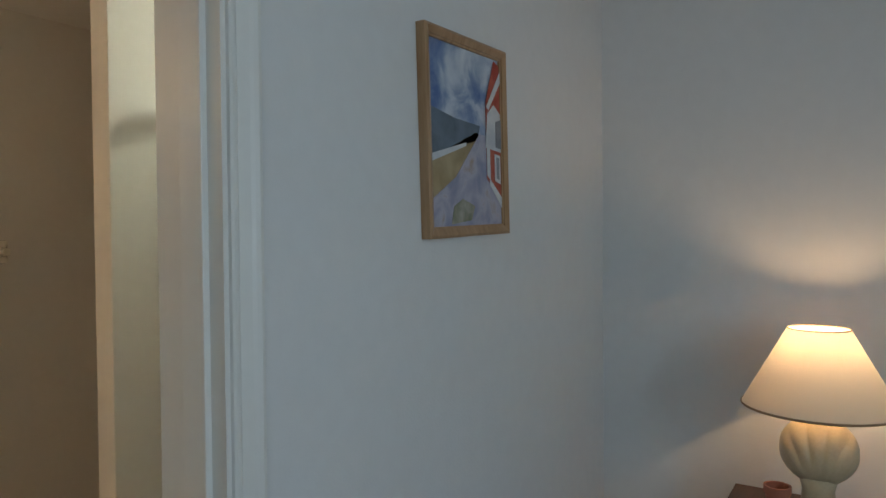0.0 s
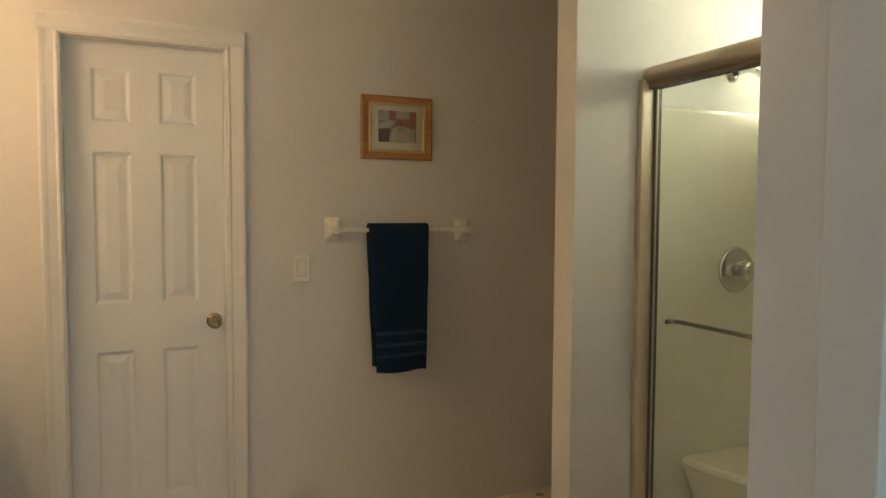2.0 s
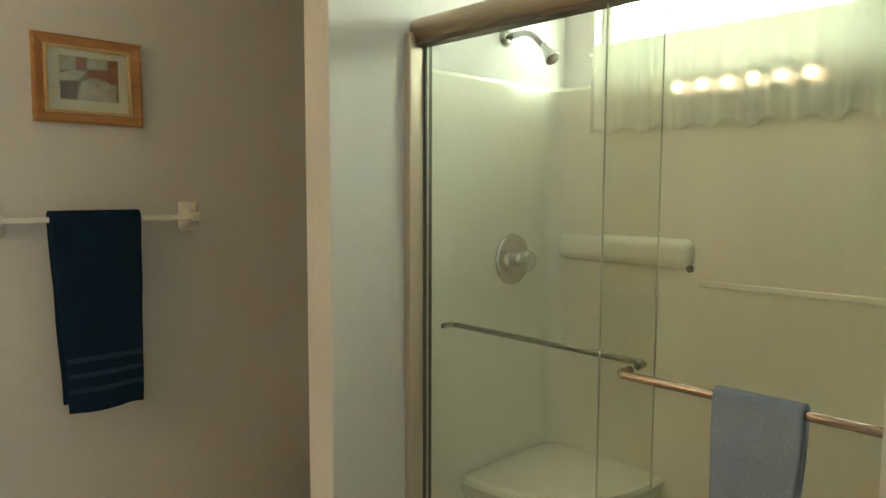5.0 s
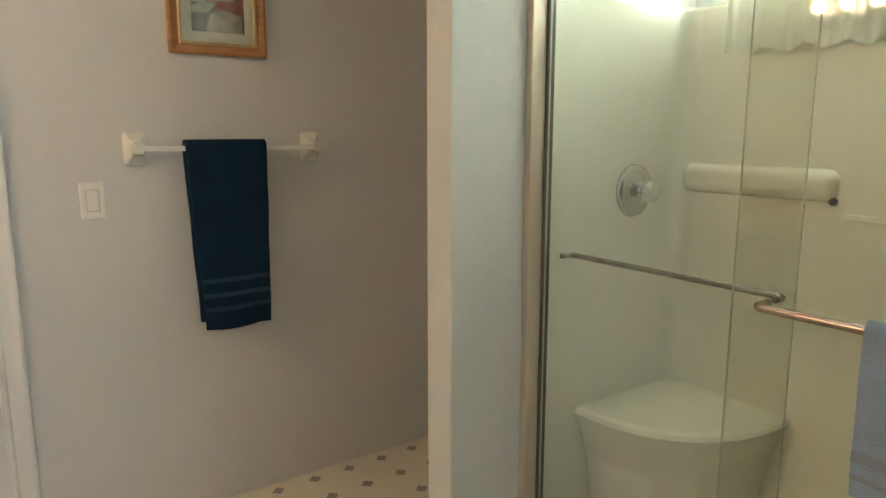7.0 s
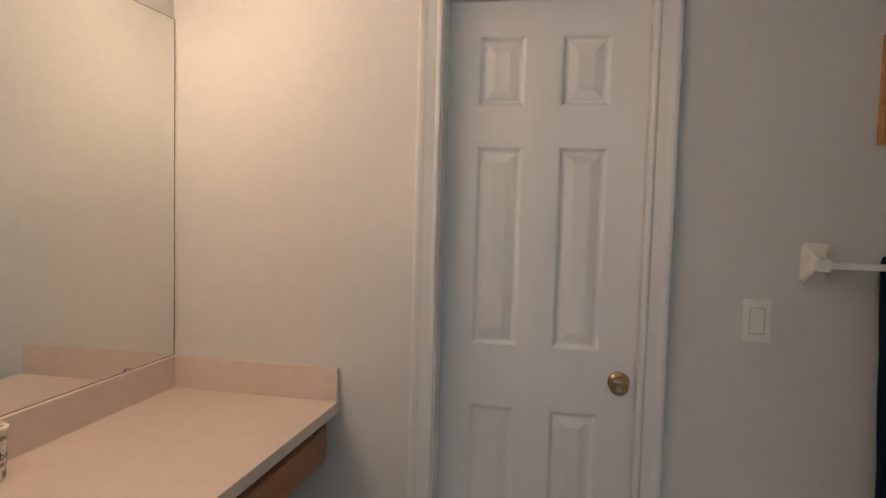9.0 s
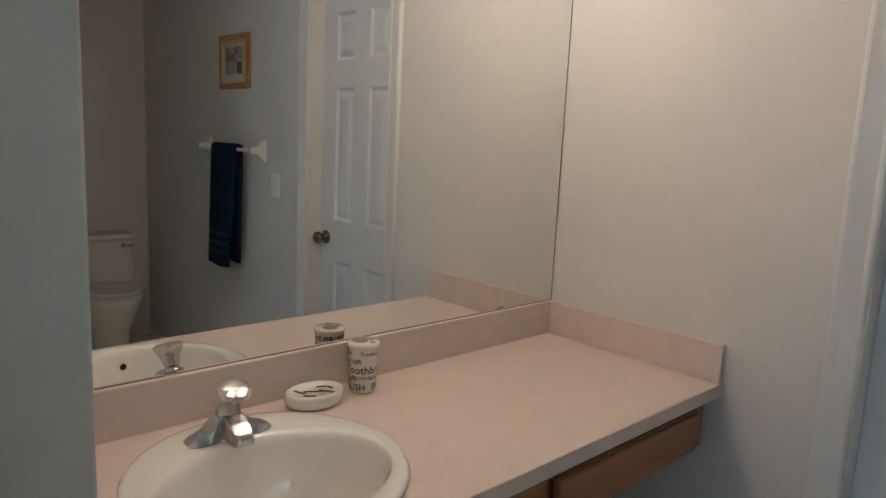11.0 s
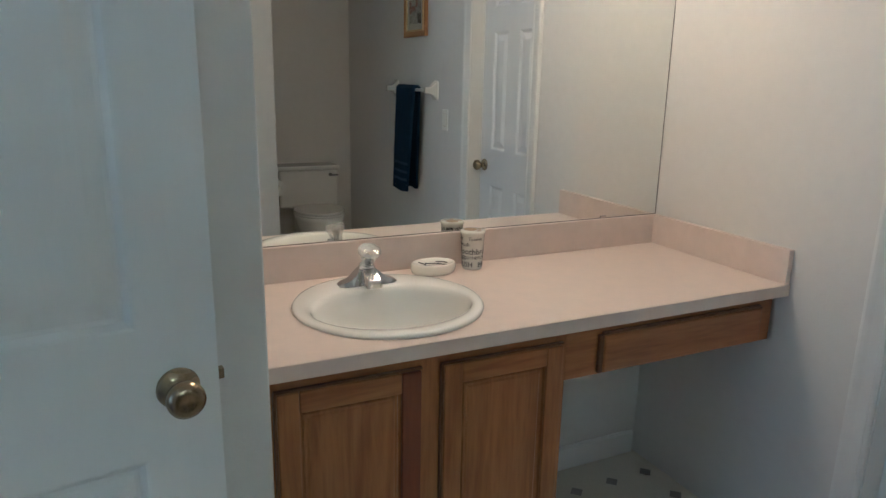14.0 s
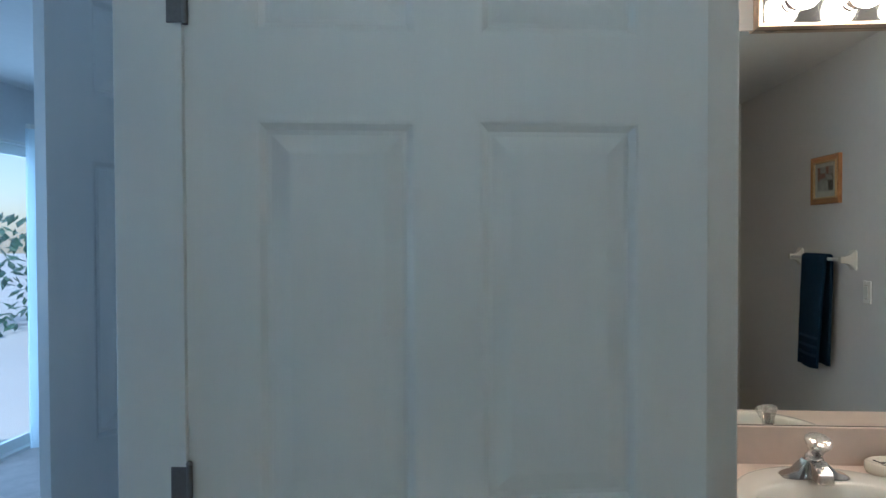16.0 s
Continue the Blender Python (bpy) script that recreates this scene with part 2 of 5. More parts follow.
def part(name, bm, mat, parent=None, label="", smooth=False, m=None):
    """Links a bmesh, given in world places, as one mesh object under a thing or a part."""
    if m is not None:
        bm.transform(m)
    bmesh.ops.recalc_face_normals(bm, faces=bm.faces)
    me = bpy.data.meshes.new(name)
    bm.to_mesh(me)
    bm.free()
    if smooth:
        me.shade_smooth()
    for k in (mat if isinstance(mat, (list, tuple)) else [mat]):
        me.materials.append(k)
    ob = new(name, me)
    WORLD_OF[ob.name] = Matrix.Identity(4)
    if parent is not None:
        ob.parent = parent
        ob.matrix_parent_inverse = WORLD_OF[parent.name].inverted()
    if label:
        tagged(ob, label)
    return ob


def structure(name, bm, mat, label, category, smooth=False):
    return tagged(part(name, bm, mat, None, "", smooth), label, category, "", "structure")


def box(x0, x1, y0, y1, z0, z1, bev=0.0, seg=2):
    bm = bmesh.new()
    bmesh.ops.create_cube(bm, size=1.0)
    for v in bm.verts:
        v.co = (x0 + (v.co.x + 0.5) * (x1 - x0), y0 + (v.co.y + 0.5) * (y1 - y0), z0 + (v.co.z + 0.5) * (z1 - z0))
    if bev:
        bmesh.ops.bevel(bm, geom=bm.edges[:], offset=bev, segments=seg, profile=0.5, affect="EDGES")
    return bm


def joined(*bms):
    out = bmesh.new()
    for b in bms:
        me = bpy.data.meshes.new("tmp")
        b.to_mesh(me)
        b.free()
        out.from_mesh(me)
        bpy.data.meshes.remove(me)
    return out


def lathe(profile, seg=32, at=(0, 0, 0), axis="Z", caps=True):
    """Turns a list of (radius, height) about an axis."""
    bm = bmesh.new()
    rings = []
    for r, h in profile:
        rings.append([bm.verts.new((r * math.cos(a), r * math.sin(a), h)) for a in (2 * math.pi * i / seg for i in range(seg))])
    for a, b in zip(rings, rings[1:]):
        for i in range(seg):
            bm.faces.new((a[i], a[(i + 1) % seg], b[(i + 1) % seg], b[i]))
    if caps:
        bm.faces.new(rings[0])
        bm.faces.new(rings[-1])
    turn = {"Z": Matrix.Identity(4), "Y": pose(0, 0, 0, 90), "-Y": pose(0, 0, 0, 90), "X": pose(0, 0, 0, 0, 90), "+Y": pose(0, 0, 0, -90)}[axis]
    bm.transform(Matrix.Translation(at) @ turn)
    return bm


def tube(points, r, seg=12):
    """A round rod along a line of points."""
    bm = bmesh.new()
    pts = [Vector(p) for p in points]
    rings = []
    up = Vector((0.12, 0.21, 0.97))
    for i, p in enumerate(pts):
        d = (pts[min(i + 1, len(pts) - 1)] - pts[max(i - 1, 0)]).normalized()
        u = d.cross(up).normalized()
        v = d.cross(u).normalized()
        rings.append([bm.verts.new(p + r * (math.cos(a) * u + math.sin(a) * v)) for a in (2 * math.pi * k / seg for k in range(seg))])
    for a, b in zip(rings, rings[1:]):
        for i in range(seg):
            bm.faces.new((a[i], a[(i + 1) % seg], b[(i + 1) % seg], b[i]))
    bm.faces.new(rings[0])
    bm.faces.new(rings[-1])
    return bm


def bend(points, radius=0.015, steps=5):
    """Rounds the corners of a line of points."""
    pts = [Vector(p) for p in points]
    out = [pts[0]]
    for a, b, c in zip(pts, pts[1:], pts[2:]):
        p, q = b + (a - b).normalized() * radius, b + (c - b).normalized() * radius
        for i in range(steps + 1):
            s = i / steps
            out.append((1 - s) ** 2 * p + 2 * s * (1 - s) * b + s * s * q)
    return out + [pts[-1]]


def extruded(outline, y0, y1):
    """A prism from an outline in x and z, between two y."""
    bm = bmesh.new()
    a = [bm.verts.new((x, y0, z)) for x, z in outline]
    b = [bm.verts.new((x, y1, z)) for x, z in outline]
    bm.faces.new(a)
    bm.faces.new(b[::-1])
    for i in range(len(a)):
        j = (i + 1) % len(a)
        bm.faces.new((a[i], b[i], b[j], a[j]))
    return bm


def moulding(profile, p, q, out):
    """A casing profile (across, proud) swept from p to q; across runs along out, proud towards -y or +y as the sign says."""
    p, q, out = Vector(p), Vector(q), Vector(out)
    bm = bmesh.new()
    ends = []
    for e in (p, q):
        ends.append([bm.verts.new(e + out * a + Vector((0, b, 0))) for a, b in profile])
    n = len(profile)
    for i in range(n):
        j = (i + 1) % n
        bm.faces.new((ends[0][i], ends[1][i], ends[1][j], ends[0][j]))
    bm.faces.new(ends[0])
    bm.faces.new(ends[1][::-1])
    return bm


def casing(width, s):
    """The profile of a colonial door casing, thicker at its outer edge."""
    w = width
    return [(0, 0), (0, 0.008 * s), (0.004, 0.011 * s), (0.010, 0.011 * s), (0.016, 0.008 * s), (0.6 * w, 0.013 * s), (0.72 * w, 0.016 * s), (0.85 * w, 0.018 * s), (0.96 * w, 0.017 * s), (w, 0.013 * s), (w, 0)]


# ---- the rooms ----
H = 2.44
structure("floor", box(-0.10, 3.62, -2.415, 0.12, -0.10, 0.0), VINYL, "cream vinyl bathroom floor with small dark dots", "floor")
structure("ceiling", box(-0.10, 3.62, -2.415, 0.12, H, H + 0.1), CEIL, "white textured bathroom ceiling", "ceiling")
structure("wall_vanity", box(-0.12, 0.0, -2.415, 0.12, 0, H), WALL, "off-white painted wall behind the vanity mirror", "wall")
DX0, DX1, DZ = 0.852, 1.443, 2.035
structure("wall_closet", joined(box(0.0, DX0, 0, 0.12, 0, H), box(DX1, 3.50, 0, 0.12, 0, H), box(DX0, DX1, 0, 0.12, DZ, H)), WALL, "off-white painted wall with a closet door", "wall")
WY0, WY1, WZ0, WZ1 = -2.02, -1.045, 1.66, 2.26
structure("wall_window", joined(box(3.50, 3.62, -2.415, WY0, 0, H), box(3.50, 3.62, WY1, 0.12, 0, H), box(3.50, 3.62, WY0, WY1, 0, WZ0), box(3.50, 3.62, WY0, WY1, WZ1, H)), WALL, "off-white outer wall with a high shower window", "wall")
PX, PY0, PY1 = 2.465, -0.92, -0.804
structure("wall_partition", box(PX, 3.50, PY0, PY1, 0, H, 0.004), WALL, "narrow painted wall between the toilet and the shower", "wall")
structure("wall_stub", box(0.0, 0.644, -1.602, -1.481, 0, H, 0.004), WALL, "short painted wall at the end of the vanity", "wall")
JX0, JX1, JY0, JY1, JZ = 0.912, 1.674, -2.553, -2.385, 2.04
JL = -2.452
BX0, BX1, BY0 = -3.30, 3.43, -5.05
structure("wall_doorway", joined(box(BX0 - 0.12, JX0, JL, JY1, 0, H), box(JX1, 3.62, JY0, JY1, 0, H), box(JX0, JX1, JY0, JY1, JZ, H)), BEDWALL, "pale painted wall with the bathroom doorway", "wall")
structure("bedroom_floor", box(BX0 - 0.12, 3.62, BY0, -2.415, -0.10, -0.002), CARPET, "grey-beige bedroom carpet", "floor")
structure("bedroom_ceiling", box(BX0 - 0.12, 3.62, BY0, -2.415, H, H + 0.1), CEIL, "white textured bedroom ceiling", "ceiling")
structure("wall_bed", box(BX1, BX1 + 0.12, BY0, JY0, 0, H), BEDWALL, "pale painted bedroom wall behind the lamp", "wall")
GX0, GX1, GZ = -2.85, -1.05, 2.08
QX0, QX1, QZ0, QZ1 = 0.88, 1.82, 0.98, 2.02
structure("wall_south", joined(box(BX0 - 0.12, GX0, BY0 - 0.12, BY0, 0, H), box(GX1, QX0, BY0 - 0.12, BY0, 0, H), box(QX1, 3.62, BY0 - 0.12, BY0, 0, H), box(QX0, QX1, BY0 - 0.12, BY0, 0, QZ0), box(QX0, QX1, BY0 - 0.12, BY0, QZ1, H), box(GX0, GX1, BY0 - 0.12, BY0, GZ, H)), BEDWALL, "pale bedroom wall with a window and a sliding glass door", "wall")
structure("wall_west", box(BX0 - 0.12, BX0, BY0, JL, 0, H), BEDWALL, "plain pale bedroom wall", "wall")

# door frames: jambs, stops and casings
jamb = thing("doorway_frame", JX0, JY0, 0, "white painted frame of the bathroom doorway", "door frame", "", "structure")
part("jamb", box(JX0, JX0 + 0.016, JL, JY1 + 0.0305, 0, JZ - 0.016), TRIM, jamb)
part("jamb", joined(box(JX1 - 0.016, JX1, JY0, JY1, 0, JZ - 0.016), box(JX1 - 0.028, JX1, -2.518, -2.462, 0, JZ - 0.016, 0.002)), TRIM, jamb)
part("head", box(JX0, JX1, JY0, JY1, JZ - 0.016, JZ), TRIM, jamb)
CW = 0.062
for yy, s in ((JY0, -1), (JY1, 1)):
    part("casing", moulding(casing(CW, s), (JX0 + 0.006, max(yy, JL), 0), (JX0 + 0.006, max(yy, JL), JZ), (-1, 0, 0)), TRIM, jamb)
    part("casing", moulding(casing(CW, s), (JX1 - 0.006, yy, 0), (JX1 - 0.006, yy, JZ), (1, 0, 0)), TRIM, jamb)
    part("casing", moulding(casing(CW, s), (JX0 - CW, yy, JZ - 0.006), (JX1 + CW, yy, JZ - 0.006), (0, 0, 1)), TRIM, jamb)

cframe = thing("closet_frame", DX0, 0, 0, "white painted casing round the closet door", "door frame", "", "structure")
part("jamb", joined(box(DX0 - 0.0, DX0 + 0.008, 0.0, 0.12, 0, DZ - 0.008)), TRIM, cframe)
part("jamb", joined(box(DX1 - 0.008, DX1, 0.0, 0.12, 0, DZ - 0.008)), TRIM, cframe)
part("head", box(DX0, DX1, 0.0, 0.12, DZ - 0.008, DZ), TRIM, cframe)
part("casing", moulding(casing(0.07, -1), (DX0 + 0.004, 0, 0), (DX0 + 0.004, 0, DZ), (-1, 0, 0)), TRIM, cframe)
part("casing", moulding(casing(0.07, -1), (DX1 - 0.004, 0, 0), (DX1 - 0.004, 0, DZ), (1, 0, 0)), TRIM, cframe)
part("casing", moulding(casing(0.07, -1), (DX0 - 0.066, 0, DZ - 0.004), (DX1 + 0.066, 0, DZ - 0.004), (0, 0, 1)), TRIM, cframe)


def rings_between(bm, rects):
    """Faces between rectangles (x0, x1, z0, z1, y), each inside the one before, and a lid on the last."""
    loops = []
    for x0, x1, z0, z1, y in rects:
        loops.append([bm.verts.new(p) for p in ((x0, y, z0), (x1, y, z0), (x1, y, z1), (x0, y, z1))])
    for a, b in zip(loops, loops[1:]):
        for i in range(4):
            bm.faces.new((a[i], a[(i + 1) % 4], b[(i + 1) % 4], b[i]))
    bm.faces.new(loops[-1])


def panel_door(name, w, h, thick, xs, zs, m, label, knob_x, knob_z, both=False):
    """A moulded six-panel door in x 0..w, its face at y 0 looking to -y; xs and zs are the panels' spans."""
    door = new(name)
    door.matrix_basis = m
    WORLD_OF[door.name] = m.copy()
    tagged(door, label, "door", "", "structure")
    bm = bmesh.new()
    xb = sorted({0.0, w, *[v for s in xs for v in s]})
    zb = sorted({0.0, h, *[v for s in zs for v in s]})
    faces = (0.0, thick) if both else (0.0,)
    for y in faces:
        for x0, x1 in zip(xb, xb[1:]):
            for z0, z1 in zip(zb, zb[1:]):
                if any(a <= x0 and x1 <= b for a, b in xs) and any(a <= z0 and z1 <= b for a, b in zs):
                    continue
                bm.faces.new([bm.verts.new(p) for p in ((x0, y, z0), (x1, y, z0), (x1, y, z1), (x0, y, z1))])
    y1 = thick
    for p in (((0, 0, 0), (0, y1, 0), (0, y1, h), (0, 0, h)), ((w, 0, 0), (w, y1, 0), (w, y1, h), (w, 0, h)), ((0, 0, 0), (w, 0, 0), (w, y1, 0), (0, y1, 0)), ((0, 0, h), (w, 0, h), (w, y1, h), (0, y1, h))):
        bm.faces.new([bm.verts.new(q) for q in p])
    if not both:
        bm.faces.new([bm.verts.new(q) for q in ((0, y1, 0), (w, y1, 0), (w, y1, h), (0, y1, h))])
    bmesh.ops.remove_doubles(bm, verts=bm.verts, dist=1e-5)
    part("slab", bm, DOORPAINT, door, m=m)
    for y in faces:
        s = 1 if y == 0 else -1
        for a, b in xs:
            for c, d in zs:
                pb = bmesh.new()
                rings_between(pb, [(a, b, c, d, y), (a + 0.004, b - 0.004, c + 0.004, d - 0.004, y + 0.001 * s), (a + 0.013, b - 0.013, c + 0.013, d - 0.013, y + 0.009 * s),
                                   (a + 0.020, b - 0.020, c + 0.020, d - 0.020, y + 0.0095 * s), (a + 0.045, b - 0.045, c + 0.045, d - 0.045, y + 0.003 * s), (a + 0.048, b - 0.048, c + 0.048, d - 0.048, y + 0.0025 * s)])
                part("panel", pb, DOORPAINT, door, m=m)
    for y in faces:
        s = -1 if y == 0 else 1
        prof = [(0.0305, 0.0), (0.0315, 0.004), (0.029, 0.008), (0.018, 0.011), (0.0125, 0.016), (0.012, 0.026), (0.018, 0.031), (0.0255, 0.038), (0.0275, 0.047), (0.0265, 0.055), (0.020, 0.061), (0.010, 0.0635), (0.009, 0.0625), (0.003, 0.062)]
        kb = lathe(prof, 28)
        kb.transform(m @ Matrix.Translation((knob_x, y, knob_z)) @ pose(0, 0, 0, 90 if s < 0 else -90))
        k = part("knob", kb, BRASS, door, "round aged brass door knob", smooth=True)
    return door


PZ = [(0.225, 0.825), (1.010, 1.600), (1.715, 1.920)]
closet_door = panel_door("door_closet", 0.573, 2.02, 0.035, [(0.090, 0.228), (0.330, 0.470)], PZ, pose(DX0 + 0.009, 0.072, 0.008), "closed white six-panel closet door with brass knob", 0.527, 0.925)

DW = 0.778
door_m = pose(0.919, -2.354, 0.010, 0, 0, 98.6)
BPZ = [(0.225, 0.818), (1.022, 1.600), (1.730, 1.930)]
panel_door("door_bedroom", 0.70, 2.02, 0.035, [(0.095, 0.305), (0.395, 0.605)], BPZ, pose(-0.030, -2.512, -0.001, 0, 0, -24), "open white six-panel bedroom door in shade", 0.640, 0.870, both=True)
bath_door = panel_door("door_bath", DW, 2.02, 0.035, [(0.100, 0.331), (0.427, 0.669)], BPZ, door_m, "open white six-panel bathroom door with brass knob", DW - 0.060, 0.924, both=True)
for hz in (0.20, 1.02, 1.745):
    # the leaf on the jamb, with rounded corners, and the barrel beside the slab
    leaf = box(JX0 + 0.0155, JX0 + 0.0180, -2.376, -2.352, hz, hz + 0.090, 0.0012, 2)
    part("hinge", joined(leaf, lathe([(0.0045, hz - 0.002), (0.0045, hz + 0.092)], 14, (0.927, -2.3495, 0)), lathe([(0.0035, hz + 0.092), (0.0052, hz + 0.094), (0.003, hz + 0.098)], 12, (0.927, -2.3495, 0))), HINGE, bath_door, "dark metal butt hinge")
part("latch", box(DW - 0.0005, DW + 0.0012, 0.005, 0.030, 0.896, 0.954, 0.0005, 1), BRASS, bath_door, "brass latch plate", m=door_m)
part("latch_bolt", box(DW + 0.001, DW + 0.012, 0.011, 0.024, 0.916, 0.934, 0.002, 2), BRASS, bath_door, "brass latch bolt", m=door_m)

# ---- vanity ----
VY = -1.473
VF = 0.532
CZ = 0.830
CU = CZ - 0.035
vanity = thing("vanity_cabinet", 0.27, -1.11, 0, "oak sink cabinet with two raised-panel doors", "cabinet")
part("body", joined(box(0.0, VF - 0.018, VY, VY + 0.016, 0.09, CU), box(0.0, VF - 0.018, -0.757, -0.741, 0.0, CU), box(0.0, VF - 0.018, VY, -0.757, 0.09, 0.106), box(0.02, VF - 0.075, VY, -0.757, 0.0, 0.09)), OAK, vanity)
part("face_frame", joined(box(VF - 0.018, VF, VY, -1.440, 0.09, CU, 0.001), box(VF - 0.018, VF, -1.150, -1.064, 0.09, CU, 0.001), box(VF - 0.018, VF, -0.775, -0.741, 0.09, CU, 0.001)), OAK, vanity)
part("face_rail", box(VF - 0.0185, VF - 0.0005, VY, -0.741, 0.745, CU, 0.001), OAKH, vanity)
part("face_rail", box(VF - 0.0185, VF - 0.0005, VY, -0.741, 0.09, 0.125, 0.001), OAKH, vanity)
# the first door's right stile gets a darker, redder oak than the rest
for y0, y1, last in ((-1.452, -1.135, OAKRED), (-1.079, -0.760, OAK)):
    x, zt, w = VF + 0.018, 0.760, 0.046
    d = part("door", box(VF + 0.001, x, y0, y0 + w, 0.115, zt, 0.003), OAK, vanity, "oak frame-and-panel cabinet door")
    part("stile", box(VF + 0.001, x - 0.0004, y1 - w, y1, 0.115, zt - 0.001, 0.003), last, d)
    part("rail", box(VF + 0.001, x - 0.0006, y0 + w + 0.0005, y1 - w - 0.0005, zt - 0.048, zt, 0.003), OAKH, d)
    part("rail", box(VF + 0.001, x - 0.0006, y0 + w + 0.0005, y1 - w - 0.0005, 0.115, 0.165, 0.003), OAKH, d)
    pb = bmesh.new()
    e = w - 0.002
    rings_between(pb, [(y0 + e, y1 - e, 0.163, zt - 0.046, -0.003), (y0 + e + 0.004, y1 - e - 0.004, 0.167, zt - 0.050, -0.0145), (y0 + e + 0.008, y1 - e - 0.008, 0.171, zt - 0.054, -0.0150), (y0 + e + 0.011, y1 - e - 0.011, 0.174, zt - 0.057, -0.0100), (y0 + e + 0.016, y1 - e - 0.016, 0.179, zt - 0.062, -0.0105), (y0 + e + 0.020, y1 - e - 0.020, 0.183, zt - 0.066, -0.0080)])
    part("raised_panel", pb, OAK, d, m=Matrix.Translation((x, 0, 0)) @ Matrix(((0, 1, 0, 0), (1, 0, 0, 0), (0, 0, 1, 0), (0, 0, 0, 1))))
    part("finger_edge", joined(box(VF + 0.001, x - 0.007, y0 - 0.004, y1 + 0.004, zt, zt + 0.0045), box(VF + 0.001, x - 0.007, y0 - 0.006, y0, 0.115, zt)), OAKDARK, d, "dark bevelled finger pull edge")

apron = thing("apron_drawer", 0.27, -0.38, 0.655, "shallow oak drawer under the counter above the knee space", "drawer")
part("rail", joined(box(VF - 0.018, VF, -0.741, -0.022, 0.656, CU, 0.001)), OAKH, apron)
part("drawer_front", box(VF + 0.001, VF + 0.018, -0.634, -0.080, 0.664, 0.764, 0.005), OAKH, apron)
part("finger_edge", joined(box(VF + 0.001, VF + 0.012, -0.646, -0.634, 0.664, 0.764, 0.001), box(VF + 0.001, VF + 0.010, -0.634, -0.080, 0.764, 0.771), box(VF + 0.001, VF + 0.010, -0.080, -0.072, 0.664, 0.764, 0.001)), OAKDARK, apron, "dark bevelled finger pull edge")
part("drawer_box", box(0.10, VF - 0.019, -0.61, -0.09, 0.668, 0.77), OAKH, apron)

SCX, SCY, SA, SB = 0.298, -1.117, 0.236, 0.238


def oval_hole_sheet(x0, x1, y0, y1, z, cx, cy, a, b, n=48):
    """A level sheet with an oval hole."""
    bm = bmesh.new()
    ring, rim = [], []
    for i in range(n):
        t = 2 * math.pi * i / n
        c, s = math.cos(t), math.sin(t)
        ring.append(bm.verts.new((cx + b * c, cy + a * s, z)))
        k = min(((x1 - cx) / c if c > 1e-9 else (x0 - cx) / c if c < -1e-9 else 1e9), ((y1 - cy) / s if s > 1e-9 else (y0 - cy) / s if s < -1e-9 else 1e9))
        rim.append(bm.verts.new((cx + k * c, cy + k * s, z)))
    for i in range(n):
        j = (i + 1) % n
        bm.faces.new((ring[i], ring[j], rim[j], rim[i]))
        (xa, ya), (xb, yb) = rim[i].co.xy, rim[j].co.xy
        if abs(xa - xb) > 1e-4 and abs(ya - yb) > 1e-4:
            cxx = x0 if (abs(xa - x0) < 1e-4 or abs(xb - x0) < 1e-4) else x1
            cyy = y0 if (abs(ya - y0) < 1e-4 or abs(yb - y0) < 1e-4) else y1
            bm.faces.new((rim[i], rim[j], bm.verts.new((cxx, cyy, z))))
    return bm


counter = thing("vanity_counter", 0.28, -0.76, CU, "pinkish beige laminate vanity counter with backsplash", "countertop")
part("top", joined(oval_hole_sheet(0.0, 0.566, VY - 0.0075, -0.0015, CZ, SCX, SCY, 0.218, 0.220), box(0.0, 0.545, -0.80, -0.002, CU, CZ - 0.0006)), LAMINATE, counter)
part("front_edge", joined(box(0.545, 0.5665, VY - 0.0075, -0.0015, CU, CZ - 0.0003, 0.0015, 1)), LAMINATE, counter)
part("side_edge", box(0.0, 0.545, VY - 0.0078, VY - 0.004, CU, CZ - 0.0003), LAMINATE, counter)
part("backsplash", box(0.0005, 0.020, VY - 0.0075, -0.0205, CZ, 0.930, 0.0012, 1), LAMINATE, counter)
part("side_splash", box(0.0005, 0.5625, -0.020, -0.0005, CZ, 0.930, 0.0012, 1), LAMINATE, counter)

sink = thing("oval_sink", SCX, SCY, CZ, "white drop-in porcelain sink with an oval bowl in the counter", "sink")
bm = bmesh.new()
NS = 64
levels = [(1.0, 1.0, 0.0, 0.001), (1.005, 1.005, 0.0, 0.006), (0.988, 0.988, 0.0, 0.011), (0.96, 0.96, 0.001, 0.0125), (0.91, 0.86, 0.012, 0.0125), (0.872, 0.70, 0.028, 0.011), (0.852, 0.660, 0.032, 0.006), (0.838, 0.642, 0.033, -0.006), (0.822, 0.625, 0.033, -0.02), (0.79, 0.59, 0.033, -0.06), (0.69, 0.50, 0.031, -0.11), (0.48, 0.36, 0.026, -0.14), (0.22, 0.19, 0.020, -0.150), (0.085, 0.09, 0.016, -0.152)]
loops = []
for fa, fb, dx, dz in levels:
    loops.append([bm.verts.new((SCX + dx + SB * fb * math.cos(2 * math.pi * i / NS), SCY + SA * fa * math.sin(2 * math.pi * i / NS), CZ + dz)) for i in range(NS)])
for a, b in zip(loops, loops[1:]):
    for i in range(NS):
        bm.faces.new((a[i], a[(i + 1) % NS], b[(i + 1) % NS], b[i]))
bm.faces.new(loops[-1])
part("basin", bm, PORCELAIN, sink, smooth=True)
part("drain", lathe([(0.0215, 0.0), (0.023, 0.002), (0.019, 0.003), (0.012, 0.001), (0.003, 0.0015)], 20, (SCX + 0.016, SCY, CZ - 0.1515)), CHROME, sink, "round chrome drain", smooth=True)
